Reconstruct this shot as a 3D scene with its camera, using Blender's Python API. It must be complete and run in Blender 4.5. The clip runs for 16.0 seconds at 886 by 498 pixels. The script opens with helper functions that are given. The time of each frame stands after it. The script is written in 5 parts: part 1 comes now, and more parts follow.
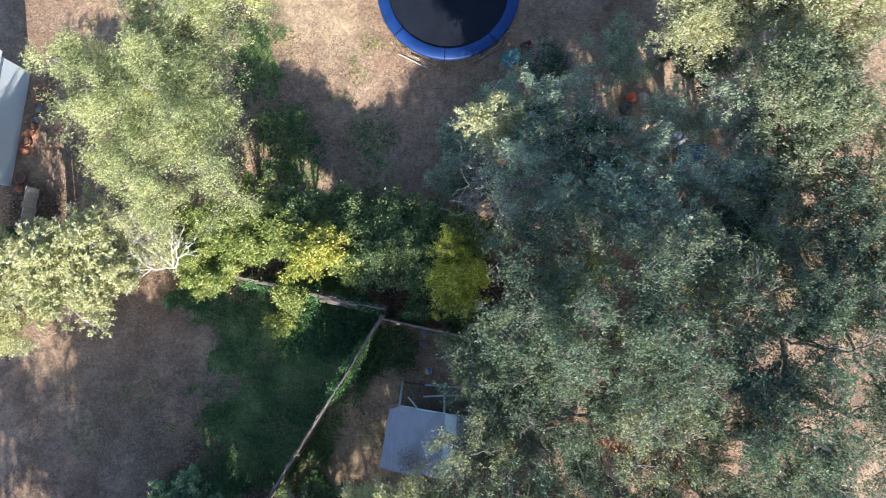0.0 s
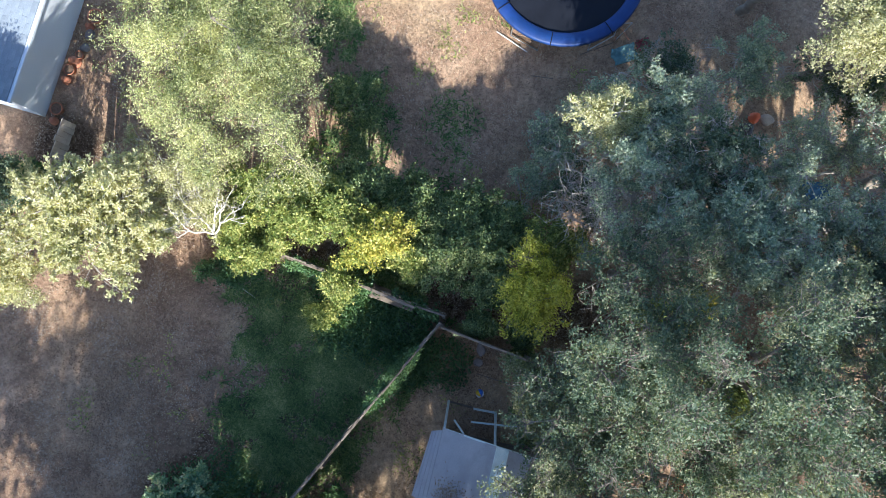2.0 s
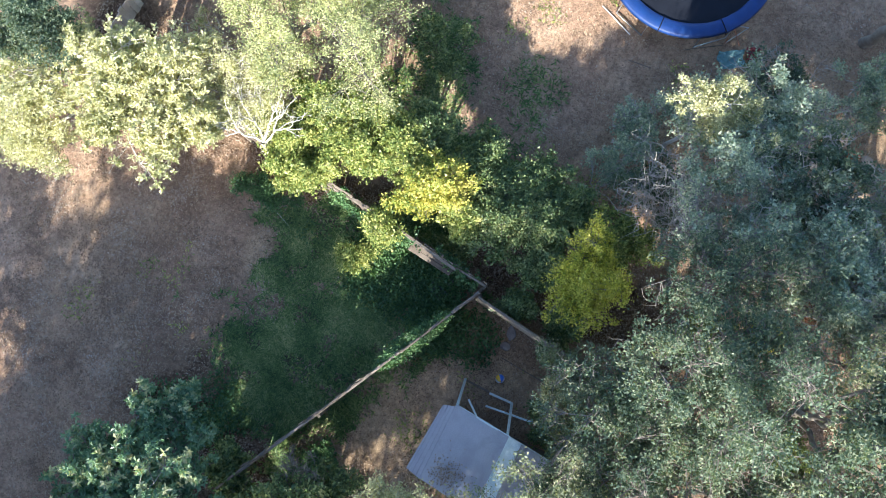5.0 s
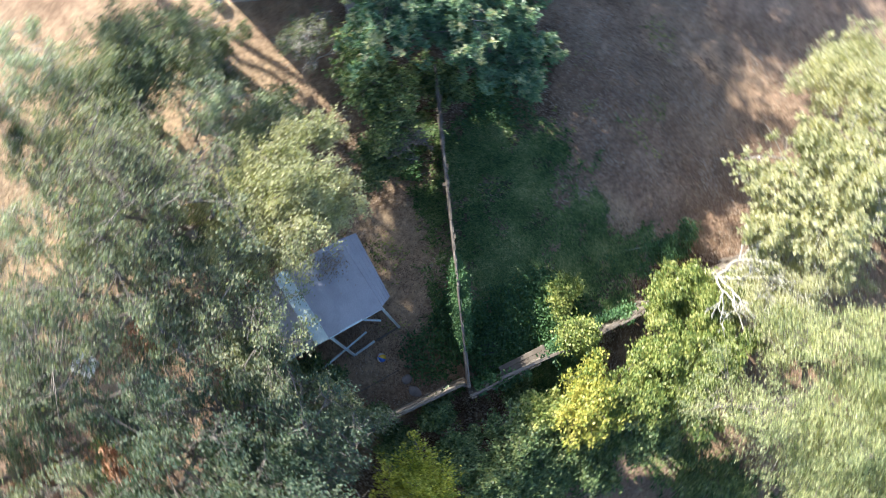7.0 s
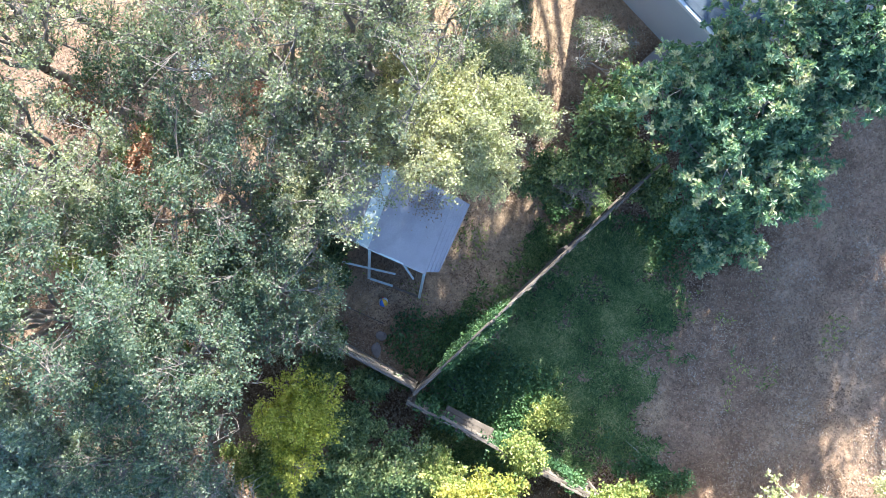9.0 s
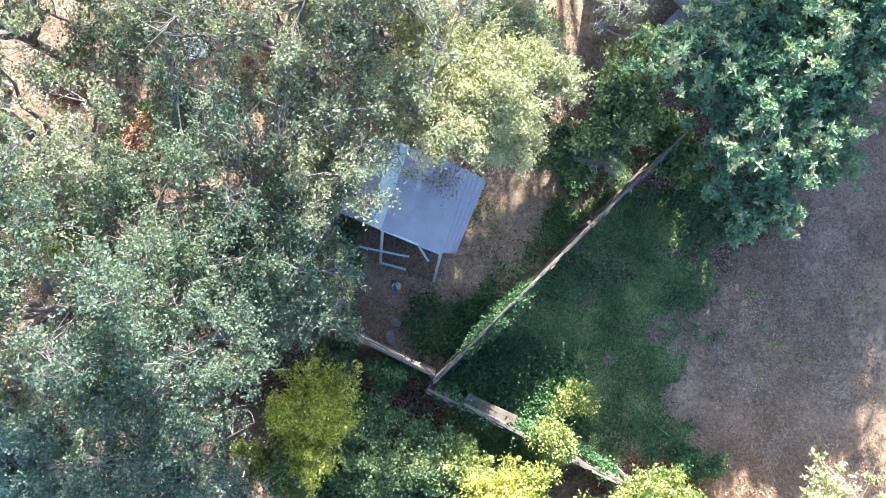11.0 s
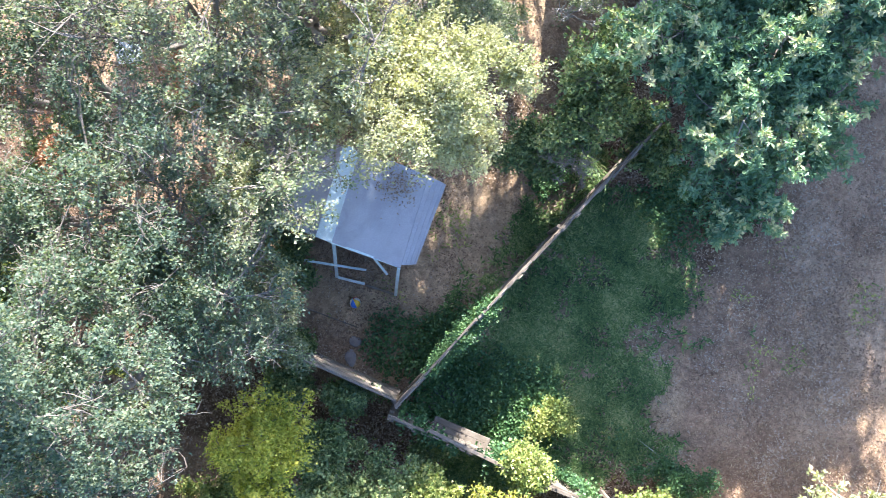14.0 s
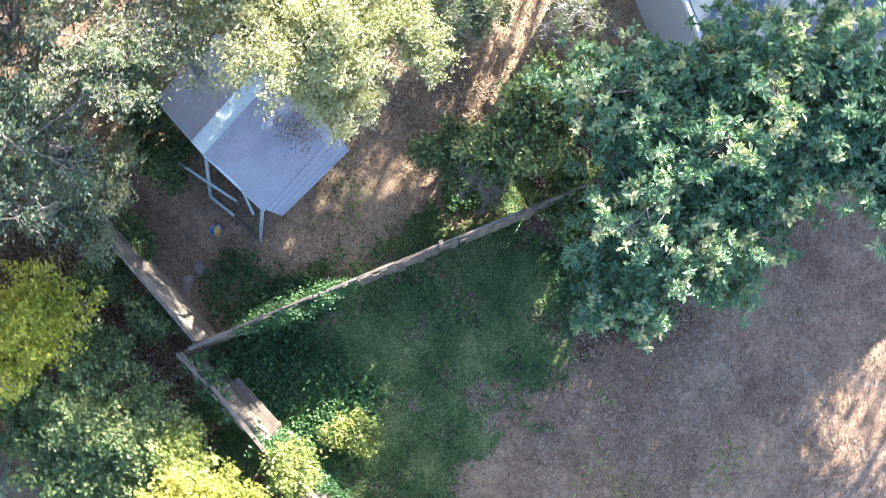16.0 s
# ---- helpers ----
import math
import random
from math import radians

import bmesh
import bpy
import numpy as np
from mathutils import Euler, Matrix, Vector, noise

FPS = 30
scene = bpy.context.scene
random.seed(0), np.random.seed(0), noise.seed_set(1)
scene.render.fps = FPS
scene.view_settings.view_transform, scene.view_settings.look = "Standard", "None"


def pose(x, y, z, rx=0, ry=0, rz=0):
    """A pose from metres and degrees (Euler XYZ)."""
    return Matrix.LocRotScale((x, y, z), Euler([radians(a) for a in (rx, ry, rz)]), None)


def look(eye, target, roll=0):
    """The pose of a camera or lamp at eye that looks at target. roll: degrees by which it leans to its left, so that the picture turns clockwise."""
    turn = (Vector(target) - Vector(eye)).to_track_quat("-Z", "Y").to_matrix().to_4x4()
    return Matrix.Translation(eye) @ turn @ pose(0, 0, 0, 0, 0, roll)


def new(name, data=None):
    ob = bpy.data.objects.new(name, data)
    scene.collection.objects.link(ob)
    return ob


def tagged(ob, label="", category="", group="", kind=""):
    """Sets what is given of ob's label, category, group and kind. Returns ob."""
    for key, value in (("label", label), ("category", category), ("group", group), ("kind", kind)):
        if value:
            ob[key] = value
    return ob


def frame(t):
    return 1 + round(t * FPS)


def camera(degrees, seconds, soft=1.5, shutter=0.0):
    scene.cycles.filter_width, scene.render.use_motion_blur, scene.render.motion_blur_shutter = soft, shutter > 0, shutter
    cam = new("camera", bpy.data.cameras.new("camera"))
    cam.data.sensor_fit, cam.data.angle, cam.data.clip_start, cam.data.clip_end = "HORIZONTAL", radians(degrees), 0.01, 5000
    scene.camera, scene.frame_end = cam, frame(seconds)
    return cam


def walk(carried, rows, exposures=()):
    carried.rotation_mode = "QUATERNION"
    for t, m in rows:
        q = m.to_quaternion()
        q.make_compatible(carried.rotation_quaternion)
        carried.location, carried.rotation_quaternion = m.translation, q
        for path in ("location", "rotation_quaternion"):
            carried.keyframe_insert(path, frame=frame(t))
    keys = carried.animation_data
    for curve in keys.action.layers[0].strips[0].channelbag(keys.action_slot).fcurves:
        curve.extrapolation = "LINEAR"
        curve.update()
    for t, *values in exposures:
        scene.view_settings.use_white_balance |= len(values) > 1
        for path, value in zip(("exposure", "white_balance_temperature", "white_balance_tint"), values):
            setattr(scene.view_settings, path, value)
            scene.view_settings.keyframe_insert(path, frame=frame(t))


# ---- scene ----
# the flight: seconds, eye, tilt, lean and heading in degrees
cam = camera(57.34, 16.0, soft=0.8, shutter=0.25)
ROWS = [
    (0, -0.000, 0.000, 26.000, 3.48, -0.39, 3.34),
    (0.5, -1.058, -0.409, 25.233, 4.18, -0.25, 6.78),
    (1, -1.421, -0.426, 24.462, 4.33, -0.03, 8.63),
    (1.5, -1.518, -0.466, 23.646, 4.39, 0.05, 10.15),
    (2, -1.500, -0.193, 22.821, 4.18, 0.35, 11.84),
    (2.5, -1.557, -0.209, 22.061, 4.11, 0.25, 15.46),
    (3, -1.586, -0.336, 21.440, 3.97, 0.16, 17.76),
    (5.3, -2.171, -1.573, 21.165, 4.92, -0.04, 28.39),
    (5.5, -2.116, -1.578, 21.176, 4.82, 0.19, 40.24),
    (5.7, -2.117, -1.655, 21.218, 4.10, -0.00, 54.29),
    (5.9, -2.176, -1.783, 21.264, 4.28, 0.01, 68.94),
    (6, -2.225, -1.852, 21.276, 4.60, 0.02, 76.04),
    (6.1, -2.286, -1.917, 21.276, 4.50, 0.04, 82.74),
    (6.3, -2.393, -2.053, 21.226, 3.82, -0.37, 96.01),
    (6.5, -2.436, -2.220, 21.097, 3.90, 0.01, 108.99),
    (6.7, -2.355, -2.287, 20.963, 3.86, 0.05, 123.84),
    (6.9, -2.235, -2.312, 20.851, 4.19, 0.10, 138.29),
    (7, -2.186, -2.341, 20.811, 4.41, 0.29, 145.40),
    (7.1, -2.158, -2.397, 20.786, 4.26, 0.08, 152.94),
    (7.3, -2.138, -2.559, 20.759, 4.02, -0.02, 168.17),
    (7.5, -2.129, -2.732, 20.728, 3.91, 0.64, 182.27),
    (7.7, -2.106, -2.860, 20.663, 4.00, -0.02, 192.16),
    (7.9, -2.076, -2.944, 20.578, 3.89, 0.19, 197.36),
    (8, -2.062, -2.972, 20.536, 3.74, 0.97, 198.49),
    (8.5, -2.030, -2.994, 20.371, 3.82, 1.12, 198.91),
    (9, -1.860, -2.735, 20.203, 4.18, 0.78, 198.66),
    (11.5, -1.257, -2.200, 18.762, 4.02, -0.02, 196.58),
    (12, -1.156, -2.230, 18.285, 3.90, 0.09, 196.26),
    (12.5, -0.944, -2.116, 18.057, 4.18, -0.01, 195.87),
    (13, -0.895, -2.220, 17.994, 4.00, 0.04, 195.62),
    (13.5, -1.284, -2.385, 17.909, 4.07, 0.10, 195.15),
    (14, -1.943, -2.774, 17.747, 3.86, -0.20, 194.77),
    (14.5, -2.766, -2.980, 17.325, 4.30, -0.40, 194.28),
    (15, -3.457, -3.400, 16.844, 4.08, -0.59, 194.09),
    (15.5, -4.083, -3.774, 16.466, 3.74, -0.27, 204.87),
    (16, -4.567, -3.967, 16.248, 4.00, -0.27, 219.12),
]
walk(cam, [(t, pose(x, y, z, rx, ry, rz)) for t, x, y, z, rx, ry, rz in ROWS],
     [(0.0, 1.32, 5380, 11), (1.5, 1.38, 5380, 11), (3.0, 1.5, 5400, 11), (6.0, 1.88, 5450, 10), (6.6, 1.78, 5450, 10), (7.2, 1.53, 5450, 10), (8.0, 1.63, 5350, 11), (8.5, 2.0, 5330, 11), (9.0, 2.18, 5250, 11), (14.0, 2.46, 5360, 14), (16.0, 2.62, 5540, 14)])

# ---- light ----
SUN_EL, SUN_FROM = 30.0, (0.16, -0.987)
world = bpy.data.worlds.new("sky")
scene.world = world
world.use_nodes = True
wn = world.node_tree.nodes
sky = wn.new("ShaderNodeTexSky")
sky.sky_type = "NISHITA"
sky.sun_disc = False
sky.sun_elevation = radians(SUN_EL)
sky.sun_rotation = math.atan2(SUN_FROM[0], SUN_FROM[1])
wn["Background"].inputs["Strength"].default_value = 0.1
world.node_tree.links.new(sky.outputs[0], wn["Background"].inputs["Color"])
sun_data = bpy.data.lights.new("sun", "SUN")
sun_data.energy, sun_data.angle, sun_data.color = 5.2, radians(0.55), (1.0, 0.87, 0.66)
sun = new("sun", sun_data)
ce = math.cos(radians(SUN_EL))
sun.matrix_world = look((SUN_FROM[0] * ce * 60, SUN_FROM[1] * ce * 60, 60 * math.sin(radians(SUN_EL))), (0, 0, 0))


# ---- materials ----
def nodes_of(name):
    m = bpy.data.materials.new(name)
    m.use_nodes = True
    nt = m.node_tree
    return m, nt, nt.nodes, nt.links, nt.nodes["Principled BSDF"]


def noise_node(n, l, scale, detail=6.0, rough=0.6, coord="Object", dist=0.0):
    tc = n.new("ShaderNodeTexCoord")
    t = n.new("ShaderNodeTexNoise")
    t.inputs["Scale"].default_value = scale
    t.inputs["Detail"].default_value = detail
    t.inputs["Roughness"].default_value = rough
    t.inputs["Distortion"].default_value = dist
    l.new(tc.outputs[coord], t.inputs["Vector"])
    return t


def ramp_node(n, l, src, stops):
    r = n.new("ShaderNodeValToRGB")
    e = r.color_ramp.elements
    while len(e) < len(stops):
        e.new(0.5)
    for k, (p, c) in enumerate(stops):
        e[k].position, e[k].color = p, (*c, 1.0)
    l.new(src, r.inputs["Fac"])
    return r


def mix_node(n, l, a, b, fac, mode="MIX"):
    m = n.new("ShaderNodeMix")
    m.data_type, m.blend_type = "RGBA", mode
    for sock, v in ((m.inputs[6], a), (m.inputs[7], b), (m.inputs[0], fac)):
        if isinstance(v, (tuple, list)):
            sock.default_value = (*v, 1.0)
        elif isinstance(v, (int, float)):
            sock.default_value = v
        else:
            l.new(v, sock)
    return m.outputs[2]


def bump_node(n, l, p, height, strength=0.5, dist=0.02):
    b = n.new("ShaderNodeBump")
    b.inputs["Strength"].default_value, b.inputs["Distance"].default_value = strength, dist
    l.new(height, b.inputs["Height"])
    l.new(b.outputs[0], p.inputs["Normal"])


def surface(name, c1, c2, scale=3.0, fine=60.0, rough=0.8, metal=0.0, bump=0.4, stain=None, vary=0.0):
    """A surface of two tones with coarse blotches, fine grain, relief and, where given, stains."""
    m, nt, n, l, p = nodes_of(name)
    a, b = noise_node(n, l, scale), noise_node(n, l, fine, 4.0)
    r = ramp_node(n, l, a.outputs["Fac"], [(0.3, c1), (0.7, c2)])
    g = ramp_node(n, l, b.outputs["Fac"], [(0.25, (0.72, 0.72, 0.72)), (0.75, (1.2, 1.2, 1.2))])
    col = mix_node(n, l, r.outputs[0], g.outputs[0], 0.8, "MULTIPLY")
    if stain:
        s = noise_node(n, l, scale * 0.6, 8.0, 0.7, dist=0.6)
        sr = ramp_node(n, l, s.outputs["Fac"], [(0.5, (0, 0, 0)), (0.68, (1, 1, 1))])
        col = mix_node(n, l, col, stain, sr.outputs[0])
    if vary:
        oi = n.new("ShaderNodeObjectInfo")
        vr = ramp_node(n, l, oi.outputs["Random"], [(0.0, (1 - vary,) * 3), (1.0, (1 + vary,) * 3)])
        col = mix_node(n, l, col, vr.outputs[0], 1.0, "MULTIPLY")
    l.new(col, p.inputs["Base Color"])
    p.inputs["Roughness"].default_value, p.inputs["Metallic"].default_value = rough, metal
    if bump:
        bump_node(n, l, p, b.outputs["Fac"], bump, 0.01)
    return m


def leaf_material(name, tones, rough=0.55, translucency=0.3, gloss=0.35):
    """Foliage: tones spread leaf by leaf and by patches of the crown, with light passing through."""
    m, nt, n, l, p = nodes_of(name)
    g = n.new("ShaderNodeNewGeometry")
    patch = noise_node(n, l, 0.9, 3.0)
    add = n.new("ShaderNodeMath")
    add.operation = "MULTIPLY_ADD"
    add.inputs[1].default_value = 0.55
    l.new(g.outputs["Random Per Island"], add.inputs[0])
    sub = n.new("ShaderNodeMath")
    sub.operation = "MULTIPLY_ADD"
    sub.inputs[1].default_value, sub.inputs[2].default_value = 1.1, -0.32
    l.new(patch.outputs["Fac"], sub.inputs[0])
    l.new(sub.outputs[0], add.inputs[2])
    stops = [(0.12 + 0.76 * k / (len(tones) - 1), c) for k, c in enumerate(tones)]
    r = ramp_node(n, l, add.outputs[0], stops)
    l.new(r.outputs[0], p.inputs["Base Color"])
    p.inputs["Roughness"].default_value = rough
    p.inputs["Specular IOR Level"].default_value = gloss
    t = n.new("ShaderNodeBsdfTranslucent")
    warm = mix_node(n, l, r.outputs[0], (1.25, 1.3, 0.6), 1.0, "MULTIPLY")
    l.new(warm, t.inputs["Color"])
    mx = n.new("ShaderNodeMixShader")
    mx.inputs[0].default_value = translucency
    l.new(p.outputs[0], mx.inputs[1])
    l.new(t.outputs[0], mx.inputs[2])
    l.new(mx.outputs[0], n["Material Output"].inputs["Surface"])
    return m


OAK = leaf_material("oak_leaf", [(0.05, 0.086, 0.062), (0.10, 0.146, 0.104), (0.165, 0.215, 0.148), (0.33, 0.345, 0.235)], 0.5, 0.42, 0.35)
# Grey leaf tones lifted to carry light missing under the oaks.
THINLEAF = leaf_material("lightened_grey_leaf", [(0.15, 0.21, 0.165), (0.26, 0.33, 0.255), (0.42, 0.47, 0.355), (0.68, 0.67, 0.51)], 0.48, 0.36, 0.5)
# Lighter copies of OAK: sunlight is put into these leaf tones.
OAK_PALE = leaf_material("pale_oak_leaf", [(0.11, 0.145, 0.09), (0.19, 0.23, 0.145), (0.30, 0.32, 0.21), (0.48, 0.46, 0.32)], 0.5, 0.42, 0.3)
OAK_SUNNY = leaf_material("sunlit_oak_leaf", [(0.20, 0.22, 0.12), (0.34, 0.35, 0.205), (0.48, 0.47, 0.29), (0.64, 0.59, 0.41)], 0.5, 0.42, 0.3)
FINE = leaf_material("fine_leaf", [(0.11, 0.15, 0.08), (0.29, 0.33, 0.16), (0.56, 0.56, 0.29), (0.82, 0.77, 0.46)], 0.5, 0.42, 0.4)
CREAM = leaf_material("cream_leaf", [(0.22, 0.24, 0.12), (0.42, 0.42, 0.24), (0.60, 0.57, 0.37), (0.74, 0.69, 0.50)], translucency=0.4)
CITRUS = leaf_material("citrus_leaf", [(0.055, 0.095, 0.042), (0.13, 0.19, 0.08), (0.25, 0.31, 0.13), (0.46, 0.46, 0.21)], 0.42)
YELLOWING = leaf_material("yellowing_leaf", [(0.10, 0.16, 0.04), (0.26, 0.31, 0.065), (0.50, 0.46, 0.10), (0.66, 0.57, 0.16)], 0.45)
# Yellow tones raised in place of sun that the oaks keep off.
YELLOW = leaf_material("brightened_yellow_leaf", [(0.20, 0.25, 0.05), (0.43, 0.44, 0.075), (0.68, 0.62, 0.115), (0.82, 0.73, 0.20)], 0.45, 0.4)
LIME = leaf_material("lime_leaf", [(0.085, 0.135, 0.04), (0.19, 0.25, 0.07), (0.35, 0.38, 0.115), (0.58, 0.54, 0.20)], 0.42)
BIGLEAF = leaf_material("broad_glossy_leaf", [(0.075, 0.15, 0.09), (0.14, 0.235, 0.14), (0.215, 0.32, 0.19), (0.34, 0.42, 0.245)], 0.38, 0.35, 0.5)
# Paler copy of BIGLEAF: sunlit highlights put into the leaf colour.
HIGHLIGHT = leaf_material("highlight_leaf", [(0.24, 0.32, 0.17), (0.37, 0.42, 0.235), (0.50, 0.50, 0.305), (0.64, 0.585, 0.385)], 0.42, 0.35, 0.45)
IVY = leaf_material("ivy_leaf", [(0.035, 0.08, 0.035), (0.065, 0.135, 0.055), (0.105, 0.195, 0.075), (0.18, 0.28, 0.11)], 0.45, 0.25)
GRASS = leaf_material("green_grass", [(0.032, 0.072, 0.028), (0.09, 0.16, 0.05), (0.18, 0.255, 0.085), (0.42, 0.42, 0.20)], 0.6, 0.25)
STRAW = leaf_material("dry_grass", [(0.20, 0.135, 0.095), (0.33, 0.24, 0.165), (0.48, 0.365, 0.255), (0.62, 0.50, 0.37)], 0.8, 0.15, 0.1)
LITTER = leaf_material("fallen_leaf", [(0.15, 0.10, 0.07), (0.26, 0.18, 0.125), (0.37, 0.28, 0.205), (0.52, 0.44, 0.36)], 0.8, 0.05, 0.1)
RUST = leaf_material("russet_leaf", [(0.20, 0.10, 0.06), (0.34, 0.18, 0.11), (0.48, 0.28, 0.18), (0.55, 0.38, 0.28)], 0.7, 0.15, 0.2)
OAK_BARK = surface("pale_grey_bark", (0.13, 0.11, 0.092), (0.27, 0.235, 0.20), 4.0, 40.0, 0.9)
BARK = surface("grey_bark", (0.16, 0.13, 0.10), (0.30, 0.27, 0.23), 4.0, 40.0, 0.9)
PALE_BARK = surface("pale_bark", (0.42, 0.39, 0.33), (0.62, 0.58, 0.5), 5.0, 50.0, 0.85)
PINKWOOD = surface("pinkish_dead_twig", (0.22, 0.15, 0.13), (0.36, 0.27, 0.24), 5.0, 50.0, 0.9)
DEADWOOD = surface("dead_twig", (0.34, 0.31, 0.275), (0.52, 0.485, 0.43), 5.0, 50.0, 0.9)
WOOD = surface("weathered_wood", (0.13, 0.105, 0.08), (0.25, 0.21, 0.17), 3.0, 45.0, 0.9, vary=0.25)
CAP = surface("sun_bleached_wood", (0.13, 0.105, 0.083), (0.24, 0.20, 0.163), 3.0, 45.0, 0.9, stain=(0.09, 0.075, 0.055), vary=0.3)


# ---- mesh helpers ----
def fast_mesh(name, verts, faces, mat, smooth=False):
    """A mesh from arrays of points and of equal-sided faces."""
    v, f = np.asarray(verts, np.float32), np.asarray(faces, np.int32)
    me = bpy.data.meshes.new(name)
    me.vertices.add(len(v))
    me.vertices.foreach_set("co", v.ravel())
    k = f.shape[1]
    me.loops.add(f.size)
    me.loops.foreach_set("vertex_index", f.ravel())
    me.polygons.add(len(f))
    me.polygons.foreach_set("loop_start", np.arange(0, f.size, k, dtype=np.int32))
    me.polygons.foreach_set("use_smooth", np.full(len(f), smooth))
    me.update(calc_edges=True)
    me.materials.append(mat)
    return me


def empty(name, at=(0, 0, 0), rz=0.0):
    e = new(name)
    e.empty_display_size = 0.2
    e.matrix_world = pose(*at, 0, 0, rz)
    return e


def child(name, me, parent, label=""):
    o = new(name, me)
    o.parent = parent
    return tagged(o, label)


def part(name, bm, mat, parent, label=""):
    me = bpy.data.meshes.new(name)
    bm.to_mesh(me)
    bm.free()
    me.materials.append(mat)
    return child(name, me, parent, label)


def add_box(bm, size, m=None, bevel=0.0):
    g = bmesh.ops.create_cube(bm, size=1.0)["verts"]
    bmesh.ops.scale(bm, vec=size, verts=g)
    if bevel:
        es = list({e for v in g for e in v.link_edges})
        r = bmesh.ops.bevel(bm, geom=es, offset=bevel, segments=1, affect="EDGES", profile=0.5)
        g = [v for v in r["verts"]]
    if m is not None:
        bmesh.ops.transform(bm, matrix=m, verts=g)
    return g


def box_mesh(name, size, mat, bevel=0.004):
    bm = bmesh.new()
    add_box(bm, size, None, bevel)
    me = bpy.data.meshes.new(name)
    bm.to_mesh(me)
    bm.free()
    me.materials.append(mat)
    return me


def tubes(paths, sides=5):
    """Points and faces of tapered tubes; a path is a list of (x, y, z, radius)."""
    vs, fs, at = [], [], 0
    ang = np.arange(sides) * 2 * np.pi / sides
    for path in paths:
        p = np.asarray(path, float)
        d = np.gradient(p[:, :3], axis=0)
        d /= np.linalg.norm(d, axis=1)[:, None] + 1e-9
        ref = np.where(np.abs(d[:, 2:3]) > 0.9, [[1.0, 0, 0]], [[0, 0, 1.0]])
        u = np.cross(d, ref)
        u /= np.linalg.norm(u, axis=1)[:, None] + 1e-9
        w = np.cross(d, u)
        ring = p[:, None, :3] + p[:, None, 3:4] * (np.cos(ang)[None, :, None] * u[:, None] + np.sin(ang)[None, :, None] * w[:, None])
        vs.append(ring.reshape(-1, 3))
        n = len(p)
        i, j = np.meshgrid(np.arange(n - 1), np.arange(sides), indexing="ij")
        a, b = i * sides + j, i * sides + (j + 1) % sides
        fs.append(np.stack([a, b, b + sides, a + sides], -1).reshape(-1, 4) + at)
        at += n * sides
    return np.concatenate(vs), np.concatenate(fs)


def tube_part(name, paths, mat, parent, sides=8, label=""):
    return child(name, fast_mesh(name, *tubes(paths, sides), mat, True), parent, label)


def unit(a):
    return a / (np.linalg.norm(a, axis=-1, keepdims=True) + 1e-9)


def leaves(rng, pos, along, length, width, flat=0.9, small=False):
    """Leaf blades at the given places: a folded rhombus each, turned mostly to the sky."""
    n = len(pos)
    nor = unit(rng.normal(size=(n, 3)) * flat + [0, 0, 1.0])
    d = unit(along + rng.normal(size=(n, 3)) * 0.7)
    side = unit(np.cross(d, nor))
    up = np.cross(side, d)
    s = rng.uniform(0.65, 1.25, (n, 1))
    ln, wd = length * s, width * s * 0.5
    if small:
        v = np.stack([pos + side * wd, pos + d * ln - up * ln * 0.1, pos - side * wd], 1)
        return v.reshape(-1, 3), np.arange(3 * n).reshape(n, 3)
    mid = pos + d * ln * 0.6
    v = np.stack([pos, mid + side * wd + up * wd * 0.3, pos + d * ln - up * ln * 0.12, mid - side * wd + up * wd * 0.3], 1)
    return v.reshape(-1, 3), np.arange(4 * n).reshape(n, 4)


def curve(rng, a, b, ra, rb, n=5, bend=0.12):
    a, b = np.asarray(a, float), np.asarray(b, float)
    t = np.linspace(0, 1, n)[:, None]
    off = np.cumsum(rng.normal(size=(n, 3)), 0)
    off = off - off[:1] - t * (off[-1:] - off[:1])
    p = a + (b - a) * t + off * bend * np.linalg.norm(b - a) / n
    return np.concatenate([p, ra + (rb - ra) * t], 1)


